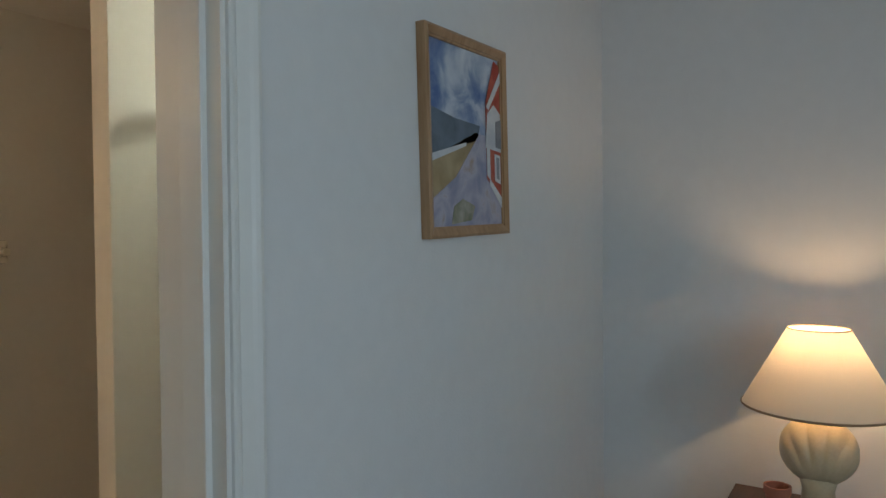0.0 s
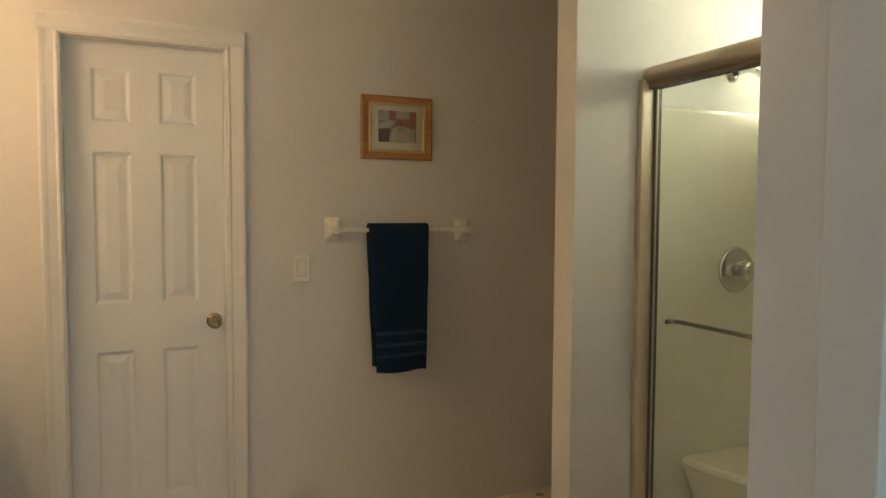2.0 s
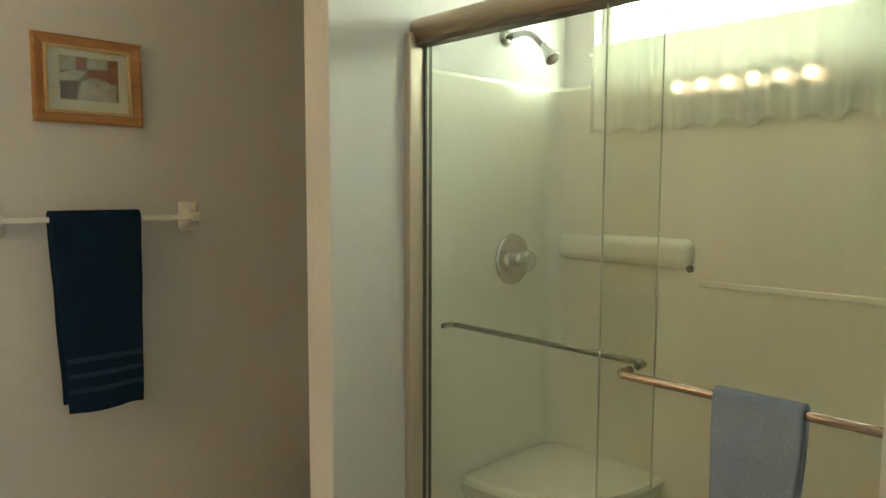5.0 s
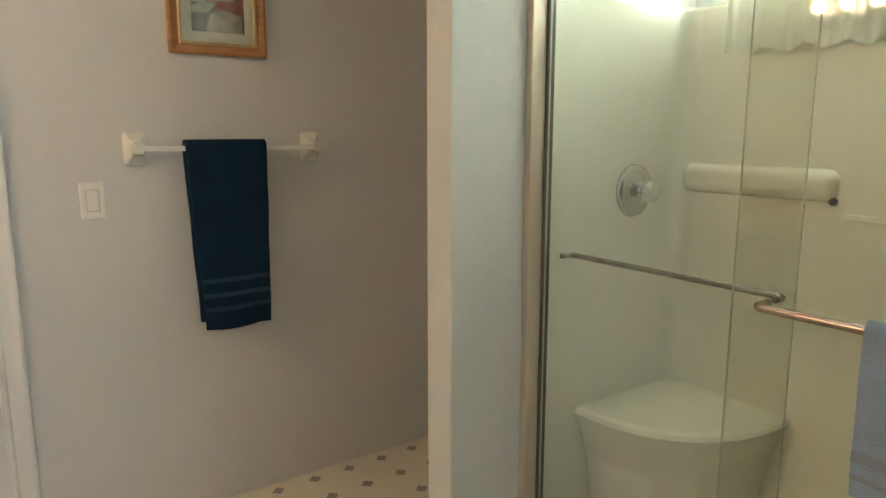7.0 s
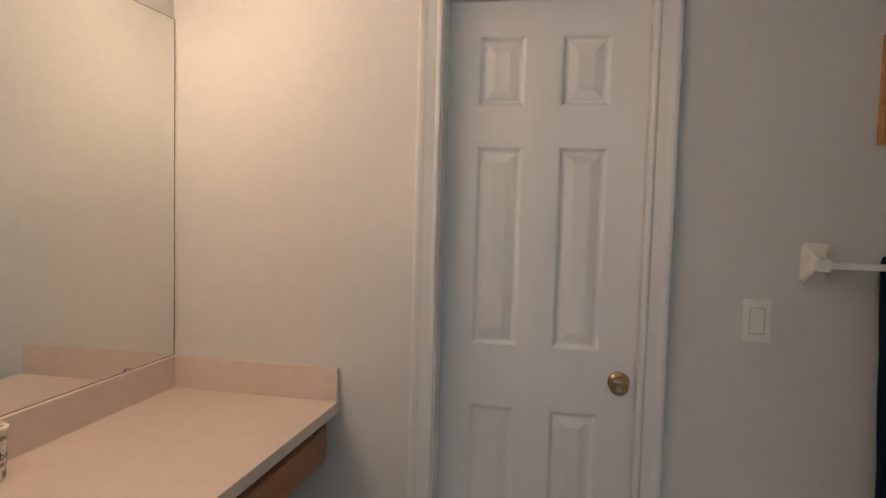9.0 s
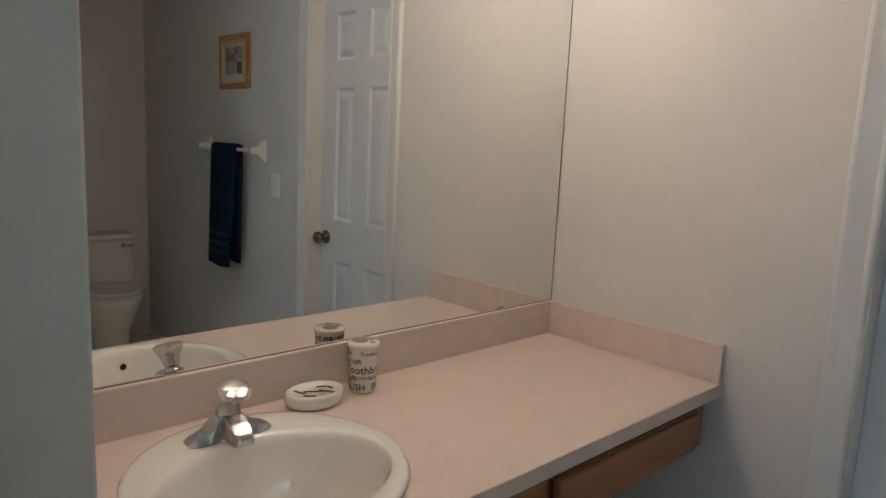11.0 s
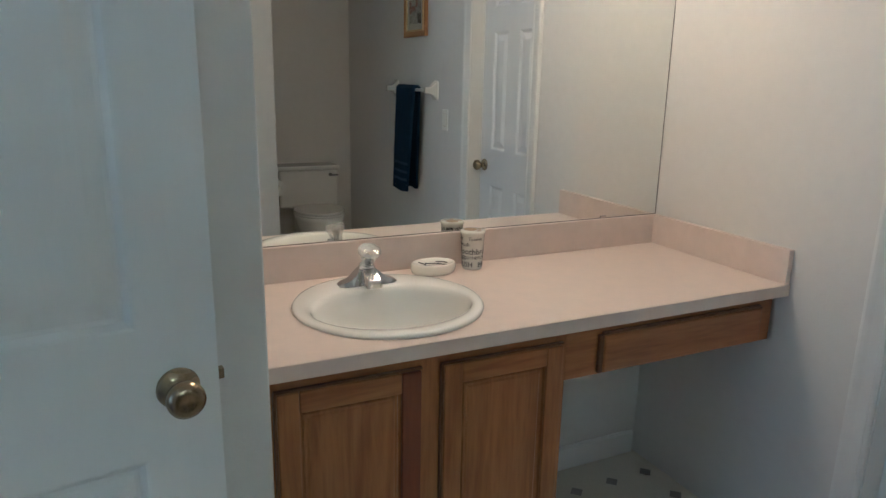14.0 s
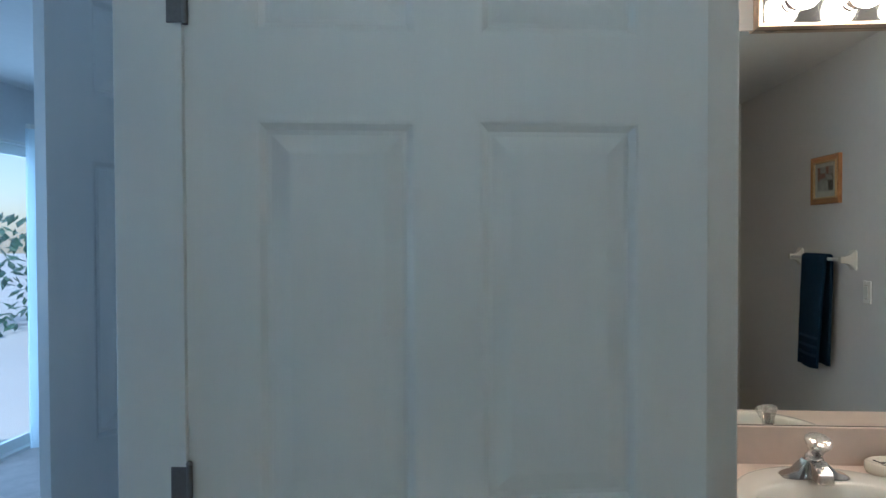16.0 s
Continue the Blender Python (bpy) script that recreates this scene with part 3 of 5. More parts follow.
# overflow is a thin near-black disc, its shaded inside put into colour
part("overflow", lathe([(0.008, 0.0), (0.008, 0.001)], 12, (SCX + 0.033 + SB * 0.605, SCY, CZ - 0.03), "X"), DARK, sink)

FX, FY, FZ = 0.140, -1.119, CZ + 0.012


def ridge(name, sections, axis, mat, parent, bev=0.0015):
    """A solid through upright sections (along, half width low, half width high, z0, z1) along x or y."""
    bm = bmesh.new()
    rings = []
    for a, w0, w1, z0, z1 in sections:
        quad = ((-w0, z0), (w0, z0), (w1, z1), (-w1, z1))
        rings.append([bm.verts.new((FX + (a if axis == "x" else u), FY + (u if axis == "x" else a), FZ + v)) for u, v in quad])
    for a, b in zip(rings, rings[1:]):
        for i in range(4):
            bm.faces.new((a[i], a[(i + 1) % 4], b[(i + 1) % 4], b[i]))
    bm.faces.new(rings[0])
    bm.faces.new(rings[-1])
    bmesh.ops.bevel(bm, geom=bm.edges[:], offset=bev, segments=2, affect="EDGES")
    return part(name, bm, mat, parent)


faucet = thing("sink_faucet", FX, FY, FZ, "chrome single-handle faucet with clear acrylic knob", "faucet")
ridge("base", [(-0.081, 0.016, 0.010, 0.0, 0.004), (-0.070, 0.026, 0.018, 0.0, 0.009), (-0.048, 0.028, 0.019, 0.0, 0.016), (-0.030, 0.028, 0.019, 0.0, 0.034), (-0.021, 0.028, 0.020, 0.0, 0.042), (0.021, 0.028, 0.020, 0.0, 0.042), (0.030, 0.028, 0.019, 0.0, 0.034), (0.048, 0.028, 0.019, 0.0, 0.016), (0.070, 0.026, 0.018, 0.0, 0.009), (0.081, 0.016, 0.010, 0.0, 0.004)], "y", CHROME, faucet)
ridge("spout", [(0.0, 0.026, 0.019, 0.006, 0.046), (0.026, 0.026, 0.018, 0.008, 0.044), (0.046, 0.025, 0.017, 0.006, 0.036), (0.064, 0.022, 0.015, 0.003, 0.026), (0.072, 0.016, 0.012, 0.004, 0.018)], "x", CHROME, faucet, 0.002)
LEAN = Matrix.Translation((FX - 0.002, FY, FZ + 0.040)) @ pose(0, 0, 0, 0, 26)
part("stem", lathe([(0.022, 0.0), (0.022, 0.008), (0.017, 0.012), (0.013, 0.016)], 24), CHROME, faucet, smooth=True, m=LEAN)
kn = bmesh.new()
NK = 12
rows = []
for r, h, tw in ((0.013, 0.013, 0), (0.017, 0.019, 0.5), (0.0195, 0.033, 0), (0.025, 0.046, 0.5), (0.0315, 0.057, 0), (0.0315, 0.062, 0.5), (0.025, 0.067, 0), (0.012, 0.0685, 0.5)):
    rows.append([kn.verts.new((r * math.cos(2 * math.pi * (i + tw) / NK), r * math.sin(2 * math.pi * (i + tw) / NK), h)) for i in range(NK)])
for a, b in zip(rows, rows[1:]):
    for i in range(NK):
        j = (i + 1) % NK
        kn.faces.new((a[i], a[j], b[i]))
        kn.faces.new((a[j], b[j], b[i]))
kn.faces.new(rows[0])
kn.faces.new(rows[-1])
part("handle", kn, ACRYLIC, faucet, "faceted clear acrylic handle", m=LEAN)
part("handle_core", lathe([(0.0075, 0.012), (0.008, 0.030), (0.010, 0.040), (0.009, 0.046), (0.003, 0.047)], 14), CHROME, faucet, smooth=True, m=LEAN)


def glyphs(text, size, cx, cy, r, z, turn, parent, mat):
    """Writing wrapped round an upright cylinder."""
    cu = bpy.data.curves.new("writing", "FONT")
    cu.body, cu.size, cu.resolution_u, cu.offset = text, size, 2, 0.012 * size
    tmp = bpy.data.objects.new("writing_tmp", cu)
    me = bpy.data.meshes.new_from_object(tmp)
    bm = bmesh.new()
    bm.from_mesh(me)
    bpy.data.objects.remove(tmp)
    bpy.data.curves.remove(cu)
    bpy.data.meshes.remove(me)
    for v in bm.verts:
        a = turn + v.co.x / r
        v.co = Vector((cx + r * math.cos(a), cy + r * math.sin(a), z + v.co.y))
    return part("writing", bm, mat, parent, "black printed word")


CX, CY = 0.076, -0.766
R0, R1 = 0.0295, 0.0355
cup = thing("toothbrush_holder", CX, CY, CZ, "white ceramic toothbrush cup printed with black words", "toothbrush holder")
part("cup", lathe([(0.026, 0.0), (R0 - 0.001, 0.002), (R0, 0.006), (R1 - 0.0005, 0.106), (R1 + 0.002, 0.109), (R1 + 0.002, 0.115), (R1 - 0.001, 0.117), (0.003, 0.1165)], 48, (CX, CY, CZ)), CERAMIC, cup, smooth=True)
# no real openings: flat brown discs carry the holes' shade in their colour
for a, off, rr in ((3.6, 0.009, 0.0190), (0.45, 0.0235, 0.0065), (1.6, 0.0235, 0.0065)):
    part("hole", lathe([(rr, 0.0), (rr, 0.0006)], 24, (CX + off * math.cos(a), CY + off * math.sin(a), CZ + 0.1167)), CARD, cup)
WORDS = (("BRUSH", 0.0155, 0.090, -2.75), ("Toothbr", 0.0135, 0.091, -0.85), ("toothbrush", 0.0165, 0.073, -2.90), ("Toothbrush", 0.0245, 0.049, -2.05), ("TOOTHBRUSH", 0.0125, 0.034, -1.60), ("BRUSH", 0.0205, 0.010, -2.45), ("BRUSH", 0.0205, 0.010, 0.05), ("TOOTHBRUSH", 0.0155, 0.091, 1.2), ("BRUSH", 0.0205, 0.070, 1.3), ("Toothbrush", 0.0205, 0.030, 2.1))
for word, size, z, a in WORDS:
    glyphs(word, size, CX, CY, R0 + (R1 - R0) * (z + 0.35 * size) / 0.106 + 0.0006, CZ + z, a, cup, INK)

soap = thing("soap_dish", 0.080, -0.895, CZ, "white oval ceramic soap dish with black lettering", "soap dish")
bm = bmesh.new()
rows = []
for f, h in ((0.80, 0.0), (0.94, 0.004), (1.0, 0.014), (1.0, 0.026), (0.97, 0.031), (0.90, 0.033), (0.84, 0.029), (0.60, 0.023), (0.15, 0.021)):
    rows.append([bm.verts.new((0.080 + 0.049 * f * math.cos(2 * math.pi * i / 36), -0.895 + 0.068 * f * math.sin(2 * math.pi * i / 36), CZ + h)) for i in range(36)])
for a, b in zip(rows, rows[1:]):
    for i in range(36):
        bm.faces.new((a[i], a[(i + 1) % 36], b[(i + 1) % 36], b[i]))
bm.faces.new(rows[0])
bm.faces.new(rows[-1])
part("dish", bm, CERAMIC, soap, smooth=True)
for i, (dx, dy, ln, ang) in enumerate(((-0.012, -0.030, 0.030, 20), (0.002, 0.0, 0.050, 60), (0.014, 0.022, 0.036, 35), (-0.016, 0.026, 0.022, 70), (0.018, -0.024, 0.026, 55), (-0.004, 0.040, 0.016, 15))):
    b = box(-ln / 2, ln / 2, -0.0022, 0.0022, 0, 0.0016)
    part("lettering", b, INK, soap, m=Matrix.Translation((0.080 + dx, -0.895 + dy, CZ + 0.0265)) @ pose(0, 0, 0, 0, 0, ang))

# ---- mirror and the lamp bar over it ----
mirror = thing("wall_mirror", 0.0, -0.75, 0.931, "large frameless wall mirror above the vanity", "mirror")
part("plate", box(0.0012, 0.0062, VY, -0.0042, 0.9320, 1.981), MIRROR, mirror)
part("edge", joined(box(0.0012, 0.0064, -0.0042, -0.0018, 0.9320, 1.981), box(0.0012, 0.0068, VY, -0.0018, 0.9285, 0.9320), box(0.0012, 0.0064, VY, -0.0018, 1.981, 1.9825)), MIRROREDGE, mirror)
for yy, zz in ((-0.232, 0.931), (-1.175, 0.931), (-0.235, 1.979), (-1.175, 1.979)):
    part("clip", box(0.0068, 0.0095, yy - 0.012, yy + 0.012, zz - 0.003, zz + 0.008, 0.0012), CHROME, mirror, "small chrome mirror clip")

LY0, LY1, LZ0, LZ1 = -1.207, -0.300, 1.986, 2.100
bar = thing("vanity_light", 0.0, -0.755, LZ0, "six-bulb vanity light bar with lit globes over the mirror", "wall lamp")
part("back_plate", box(0.001, 0.034, LY0, LY1, LZ0, LZ1, 0.004), CHROME, bar)
part("trim", joined(box(0.001, 0.038, LY0 - 0.004, LY1 + 0.004, LZ0 - 0.004, LZ0 + 0.006, 0.002), box(0.001, 0.038, LY0 - 0.004, LY1 + 0.004, LZ1 - 0.006, LZ1 + 0.004, 0.002)), NICKEL, bar)
part("end_trim", box(0.001, 0.039, LY0 - 0.012, LY0 - 0.002, LZ0 - 0.004, LZ1 + 0.004, 0.002), NICKEL, bar)
part("end_trim", box(0.001, 0.039, LY1 + 0.002, LY1 + 0.012, LZ0 - 0.004, LZ1 + 0.004, 0.002), NICKEL, bar)
for i in range(6):
    y = LY0 + 0.075 + i * (LY1 - LY0 - 0.150) / 5
    part("socket", lathe([(0.024, 0.0), (0.024, 0.016), (0.020, 0.022), (0.018, 0.034)], 20, (0.034, y, 2.045), "X"), CHROME, bar, smooth=True)
    g = bmesh.new()
    bmesh.ops.create_uvsphere(g, u_segments=24, v_segments=14, radius=0.040)
    part("bulb", g, BULB, bar, "lit frosted globe bulb", smooth=True, m=Matrix.Translation((0.104, y, 2.045)))

# ---- closet wall: picture, towel bar, switch ----


def picture_frame(name, x0, x1, z0, z1, y, w, depth, mat, label, tilt=0.0):
    """A mitred frame on a wall that faces -y."""
    pic = thing(name, (x0 + x1) / 2, y, z0, label, "picture")
    prof = [(0.0, 0.0), (0.0, -depth), (0.25 * w, -depth - 0.003), (0.8 * w, -depth + 0.003), (0.8 * w, -depth * 0.75), (w, -depth * 0.72), (w, 0.0)]
    corners = [(x0, z0, 1, 1), (x1, z0, -1, 1), (x1, z1, -1, -1), (x0, z1, 1, -1)]
    for k in range(4):
        a, b = corners[k], corners[(k + 1) % 4]
        bm = bmesh.new()
        ends = [[bm.verts.new((c[0] + c[2] * u, y + v, c[1] + c[3] * u)) for u, v in prof] for c in (a, b)]
        n = len(prof)
        for i in range(n):
            j = (i + 1) % n
            bm.faces.new((ends[0][i], ends[1][i], ends[1][j], ends[0][j]))
        part("frame_side", bm, mat, pic)
    return pic


def patch(name, pts, y, mat, parent):
    bm = bmesh.new()
    f = bm.faces.new([bm.verts.new((x, y, z)) for x, z in pts])
    r = bmesh.ops.extrude_face_region(bm, geom=[f])
    for v in r["geom"]:
        if isinstance(v, bmesh.types.BMVert):
            v.co.y -= 0.0008
    return part(name, bm, mat, parent)


small = picture_frame("small_picture", 1.993, 2.322, 1.614, 1.889, -0.0005, 0.033, 0.018, FRAMEWOOD, "small framed photograph of a bedroom in orange wood")
part("mat", box(2.034, 2.281, -0.010, -0.004, 1.653, 1.850), MATBOARD, small, "cream mat board")
for a, b, c, d in ((2.026, 2.289, 1.645, 1.655), (2.026, 2.289, 1.848, 1.858), (2.026, 2.036, 1.655, 1.848), (2.279, 2.289, 1.655, 1.848)):
    part("inner_lip", box(a, b, -0.0205, -0.003, c, d, 0.002), GOLDLIP, small, "pale gold inner lip")
PH = [(2.071, 2.248, 1.689, 1.826)]
x0, x1, z0, z1 = PH[0]
GREYPIC = blotch("photo_grey", [(0.3, (0.16, 0.13, 0.11)), (0.6, (0.30, 0.27, 0.23))], 30)
BEDPIC = blotch("photo_bed", [(0.3, (0.36, 0.33, 0.28)), (0.7, (0.58, 0.54, 0.47))], 25)
REDPIC = blotch("photo_red", [(0.3, (0.33, 0.11, 0.08)), (0.7, (0.45, 0.22, 0.16))], 35)
DARKPIC = blotch("photo_dark", [(0.3, (0.06, 0.045, 0.04)), (0.7, (0.14, 0.10, 0.09))], 35)


def at(u, v):
    return (x0 + u * (x1 - x0), z0 + v * (z1 - z0))


patch("print", [at(0, 0), at(1, 0), at(1, 1), at(0, 1)], -0.010, GREYPIC, small)
patch("print_wall", [at(0, 0.66), at(0.42, 0.72), at(0.42, 1), at(0, 1)], -0.0112, BEDPIC, small)
patch("print_window", [at(0.46, 0.75), at(0.82, 0.75), at(0.82, 1), at(0.46, 1)], -0.0112, BEDPIC, small)
patch("print_curtain", [at(0.28, 0.7), at(0.44, 0.7), at(0.44, 1), at(0.26, 1)], -0.0124, REDPIC, small)
patch("print_curtain", [at(0.84, 0.42), at(1, 0.42), at(1, 1), at(0.84, 1)], -0.0112, REDPIC, small)
patch("print_pillow", [at(0.40, 0.56), at(0.84, 0.50), at(0.84, 0.72), at(0.48, 0.74)], -0.0136, REDPIC, small)
patch("print_bed", [at(0.26, 0.0), at(0.96, 0.0), at(0.98, 0.42), at(0.55, 0.54), at(0.36, 0.42)], -0.0112, BEDPIC, small)
patch("print_table", [at(0, 0.42), at(0.30, 0.46), at(0.46, 0.66), at(0.22, 0.70), at(0, 0.58)], -0.0148, BEDPIC, small)
patch("print_shade", [at(0, 0.0), at(0.26, 0.0), at(0.30, 0.40), at(0, 0.40)], -0.0112, DARKPIC, small)
gl = part("glazing", box(2.035, 2.280, -0.0175, -0.0165, 1.654, 1.849), PANE, small)
gl.visible_shadow = False

BZ = 1.306
rail = thing("towel_bar", 2.173, 0, BZ, "white ceramic towel bar with flared brackets", "towel bar")
for x, s in ((1.868, 1), (2.478, -1)):
    bm = bmesh.new()
    rows = []
    for w, h, y in ((0.036, 0.054, 0.0), (0.0355, 0.053, -0.007), (0.028, 0.041, -0.014), (0.0205, 0.029, -0.024), (0.0165, 0.021, -0.038), (0.0150, 0.0175, -0.052), (0.0155, 0.0175, -0.070), (0.0140, 0.0155, -0.074)):
        rows.append([bm.verts.new((x + w * a, y, BZ + h * b)) for a, b in ((-1, -0.8), (-0.8, -1), (0.8, -1), (1, -0.8), (1, 0.8), (0.8, 1), (-0.8, 1), (-1, 0.8))])
    for a, b in zip(rows, rows[1:]):
        for i in range(8):
            bm.faces.new((a[i], a[(i + 1) % 8], b[(i + 1) % 8], b[i]))
    bm.faces.new(rows[0])
    bm.faces.new(rows[-1])
    part("bracket", bm, CERAMIC, rail, "flared white ceramic bracket")
part("rod", box(1.872, 2.474, -0.069, -0.052, BZ - 0.0085, BZ + 0.0085, 0.0025), WHITEPLASTIC, rail)


def towel(name, top, along, out, width, fall_front, fall_back, r, mat, band_mat, label, taper=(0, 0), bands=(), seed=0, sag=0.0, skew=0.0, flare=0.004):
    """Terry cloth hung over a bar: top is the bar's point under the towel's start, along and out are unit vectors."""
    top, along, out = Vector(top), Vector(along), Vector(out)
    t = thing(name, *(top - Vector((0, 0, fall_front))), label, "towel")
    nu, thick = 22, 0.014
    prof = []
    nf, nb = 40, 26
    for i in range(nf):
        prof.append((r, -fall_front * (1 - i / nf), i / nf, 0))
    for i in range(9):
        a = math.pi * i / 8
        prof.append((r * math.cos(a), r * math.sin(a), 1, 0))
    for i in range(1, nb + 1):
        prof.append((-r, -fall_back * i / nb, 1 - i / nb, 1))

    def place(u, o, z, s, back, lift):
        k = 1 - s
        edge = taper[0] * k * (1 - u) + taper[1] * k * u
        wob = 0.006 * k * noise.noise(Vector((u * 2.2 + seed, z * 3.0, back * 5.0))) + 0.003 * noise.noise(Vector((u * 6 + seed, z * 9, 3.1)))
        gap = lift + wob + (flare * k if not back else 0.0)
        hem = 0.010 * noise.noise(Vector((u * 3 + seed, 1.7 + back, 0.3))) * k ** 6 + skew * (u - 0.5) * k ** 4 + sag * math.sin(math.pi * u) * k
        oo = o + (gap if not back else -min(gap, 0.004))
        return top + along * (u * width + edge + 0.003 * noise.noise(Vector((z * 7, seed, u)))) + out * oo + Vector((0, 0, z - hem))

    bm = bmesh.new()
    grid = []
    for o, z, s, back in prof:
        grid.append([bm.verts.new(place(i / nu, o, z, s, back, 0.0)) for i in range(nu + 1)])
    for a, b in zip(grid, grid[1:]):
        for i in range(nu):
            bm.faces.new((a[i], a[i + 1], b[i + 1], b[i]))
    ob = part("cloth", bm, mat, t, smooth=True)
    so = ob.modifiers.new("thickness", "SOLIDIFY")
    so.thickness, so.offset = thick, 0
    for z0, z1 in bands:
        bm = bmesh.new()
        g = []
        for k in range(5):
            z = z0 + (z1 - z0) * k / 4
            s = 1 + z / fall_front
            g.append([bm.verts.new(place(0.004 + 0.992 * i / nu, r, z, s, 0, thick / 2 + 0.0005 + 0.0015 * math.sin(math.pi * k / 4))) for i in range(nu + 1)])
        for a, b in zip(g, g[1:]):
            for i in range(nu):
                bm.faces.new((a[i], a[i + 1], b[i + 1], b[i]))
        part("band", bm, band_mat, t, "smooth woven band", smooth=True)
    return t


towel("navy_towel", (2.008, -0.0605, BZ + 0.004), (1, 0, 0), (0, -1, 0), 0.272, 0.620, 0.600, 0.018, NAVY, NAVYBAND, "folded navy blue towel with ribbed bands on the bar", (0.026, -0.022), [(-0.458, -0.442), (-0.508, -0.492), (-0.556, -0.540)], seed=3, flare=0.030)

sw = thing("light_switch", 1.733, 0, 1.09, "white rocker light switch plate on the wall", "light switch")
part("plate", box(1.697, 1.769, -0.006, -0.0002, 1.088, 1.204, 0.003), WHITEPLASTIC, sw)
# raised tan sheet: the shaded gap round the rocker, put into colour
part("gap", box(1.7135, 1.7525, -0.0072, -0.005, 1.1105, 1.1815), ROCKERSHADE, sw)
part("rocker", box(1.716, 1.750, -0.0095, -0.004, 1.113, 1.179, 0.002), WHITEPLASTIC, sw)
for z in (1.098, 1.194):
    part("screw", lathe([(0.003, 0), (0.0025, 0.001)], 10, (1.733, -0.006, z), "Y"), WHITEPLASTIC, sw)

# ---- shower ----
GX = 2.775
SY0 = -2.383
SURZ = 1.765
shower = thing("shower_stall", 3.1, -1.68, 0, "cream moulded fibreglass shower stall with corner seats", "shower stall")


def surround():
    """The inside of the stall: three walls with rounded corners, over the tray."""
    xb, ya, yb, r = 3.425, PY0 - 0.022, SY0 + 0.024, 0.075
    line = [(2.80, ya)]
    for i in range(9):
        a = math.pi / 2 * i / 8
        line.append((xb - r + r * math.sin(a), ya - r + r * math.cos(a)))
    for i in range(9):
        a = math.pi / 2 * i / 8
        line.append((xb - r + r * math.cos(a), yb + r - r * math.sin(a)))
    line.append((2.80, yb))
    return line


bm = bmesh.new()
ln = surround()
lev = []
for z, k in ((0.10, 0.0), (SURZ - 0.015, 0.0), (SURZ - 0.004, 0.004), (SURZ, 0.014)):
    lev.append([bm.verts.new((x + (k if x > 2.9 else 0), y + (k if y > -1.2 else -k if y < -2.2 else 0), z)) for x, y in ln])
lev.append([bm.verts.new((3.499 if x > 2.9 else x, PY0 - 0.0005 if y > -1.2 else SY0 + 0.001 if y < -2.2 else y, SURZ)) for x, y in ln])
for a, b in zip(lev, lev[1:]):
    for i in range(len(a) - 1):
        bm.faces.new((a[i], a[i + 1], b[i + 1], b[i]))
part("surround", bm, FIBRE, shower, smooth=False)
part("tray", joined(box(2.80, 3.499, SY0 + 0.001, PY0 - 0.001, 0.001, 0.09), box(2.70, 2.84, SY0 + 0.001, PY0 - 0.001, 0.001, 0.172, 0.012, 3)), FIBRE, shower, "moulded shower tray with a raised curb")
part("drain", lathe([(0.045, 0), (0.043, 0.003), (0.005, 0.002)], 24, (3.1, -1.67, 0.0905)), CHROME, shower, smooth=True)


def corner_seat(yc, s):
    """A moulded seat in a corner of the stall; s points along y into the stall."""
    bm = bmesh.new()
    rows = []
    for f, z in ((0.80, 0.09), (0.86, 0.30), (0.97, 0.435), (1.0, 0.462), (0.99, 0.476), (0.955, 0.482)):
        row = [bm.verts.new((3.424, yc, z))]
        for i in range(13):
            q = i / 12
            a = math.pi / 2 * q
            e = 0.80
            row.append(bm.verts.new((3.424 - 0.48 * f * math.cos(a) ** e, yc + s * 0.455 * f * math.sin(a) ** e, z)))
        rows.append(row)
    for a, b in zip(rows, rows[1:]):
        for i in range(1, 13):
            bm.faces.new((a[i], a[i + 1], b[i + 1], b[i]))
    bm.faces.new(rows[-1])
    return bm


part("corner_seat", corner_seat(PY0 - 0.024, -1), FIBRE, shower, "moulded corner seat")
part("corner_seat", corner_seat(SY0 + 0.026, 1), FIBRE, shower, "moulded corner seat")
part("shelf", joined(box(3.396, 3.470, -1.475, -0.965, 1.160, 1.256, 0.034, 8)), FIBRE, shower, "moulded soap ledge", smooth=True)
part("shelf", joined(box(3.4185, 3.428, -2.30, -1.49, 1.112, 1.132, 0.0045, 3)), FIBRE, shower, "moulded soap ledge")
part("soap_hook", joined(lathe([(0.011, 0.0), (0.012, 0.008), (0.006, 0.014)], 14, (3.412, -1.464, 1.164), "X")), HINGE, shower, "small dark hook")
VX, VZ = 3.186, 1.171
valve = thing("shower_valve", VX, PY0 - 0.022, VZ, "round chrome shower valve plate with clear acrylic knob", "shower valve")
vy = PY0 - 0.0225
part("plate", lathe([(0.084, 0.0), (0.0865, 0.003), (0.084, 0.008), (0.076, 0.0105), (0.070, 0.008), (0.058, 0.010), (0.042, 0.018), (0.034, 0.021)], 48, (VX, vy, VZ), "Y"), CHROME, valve, smooth=True)
part("sleeve", lathe([(0.021, 0.018), (0.020, 0.046), (0.015, 0.048)], 24, (VX, vy, VZ), "Y"), CHROME, valve, smooth=True)
part("handle", lathe([(0.022, 0.046), (0.030, 0.052), (0.036, 0.064), (0.036, 0.076), (0.030, 0.084), (0.010, 0.086)], 10, (VX, vy, VZ), "Y"), ACRYLIC, valve, "faceted clear acrylic knob")

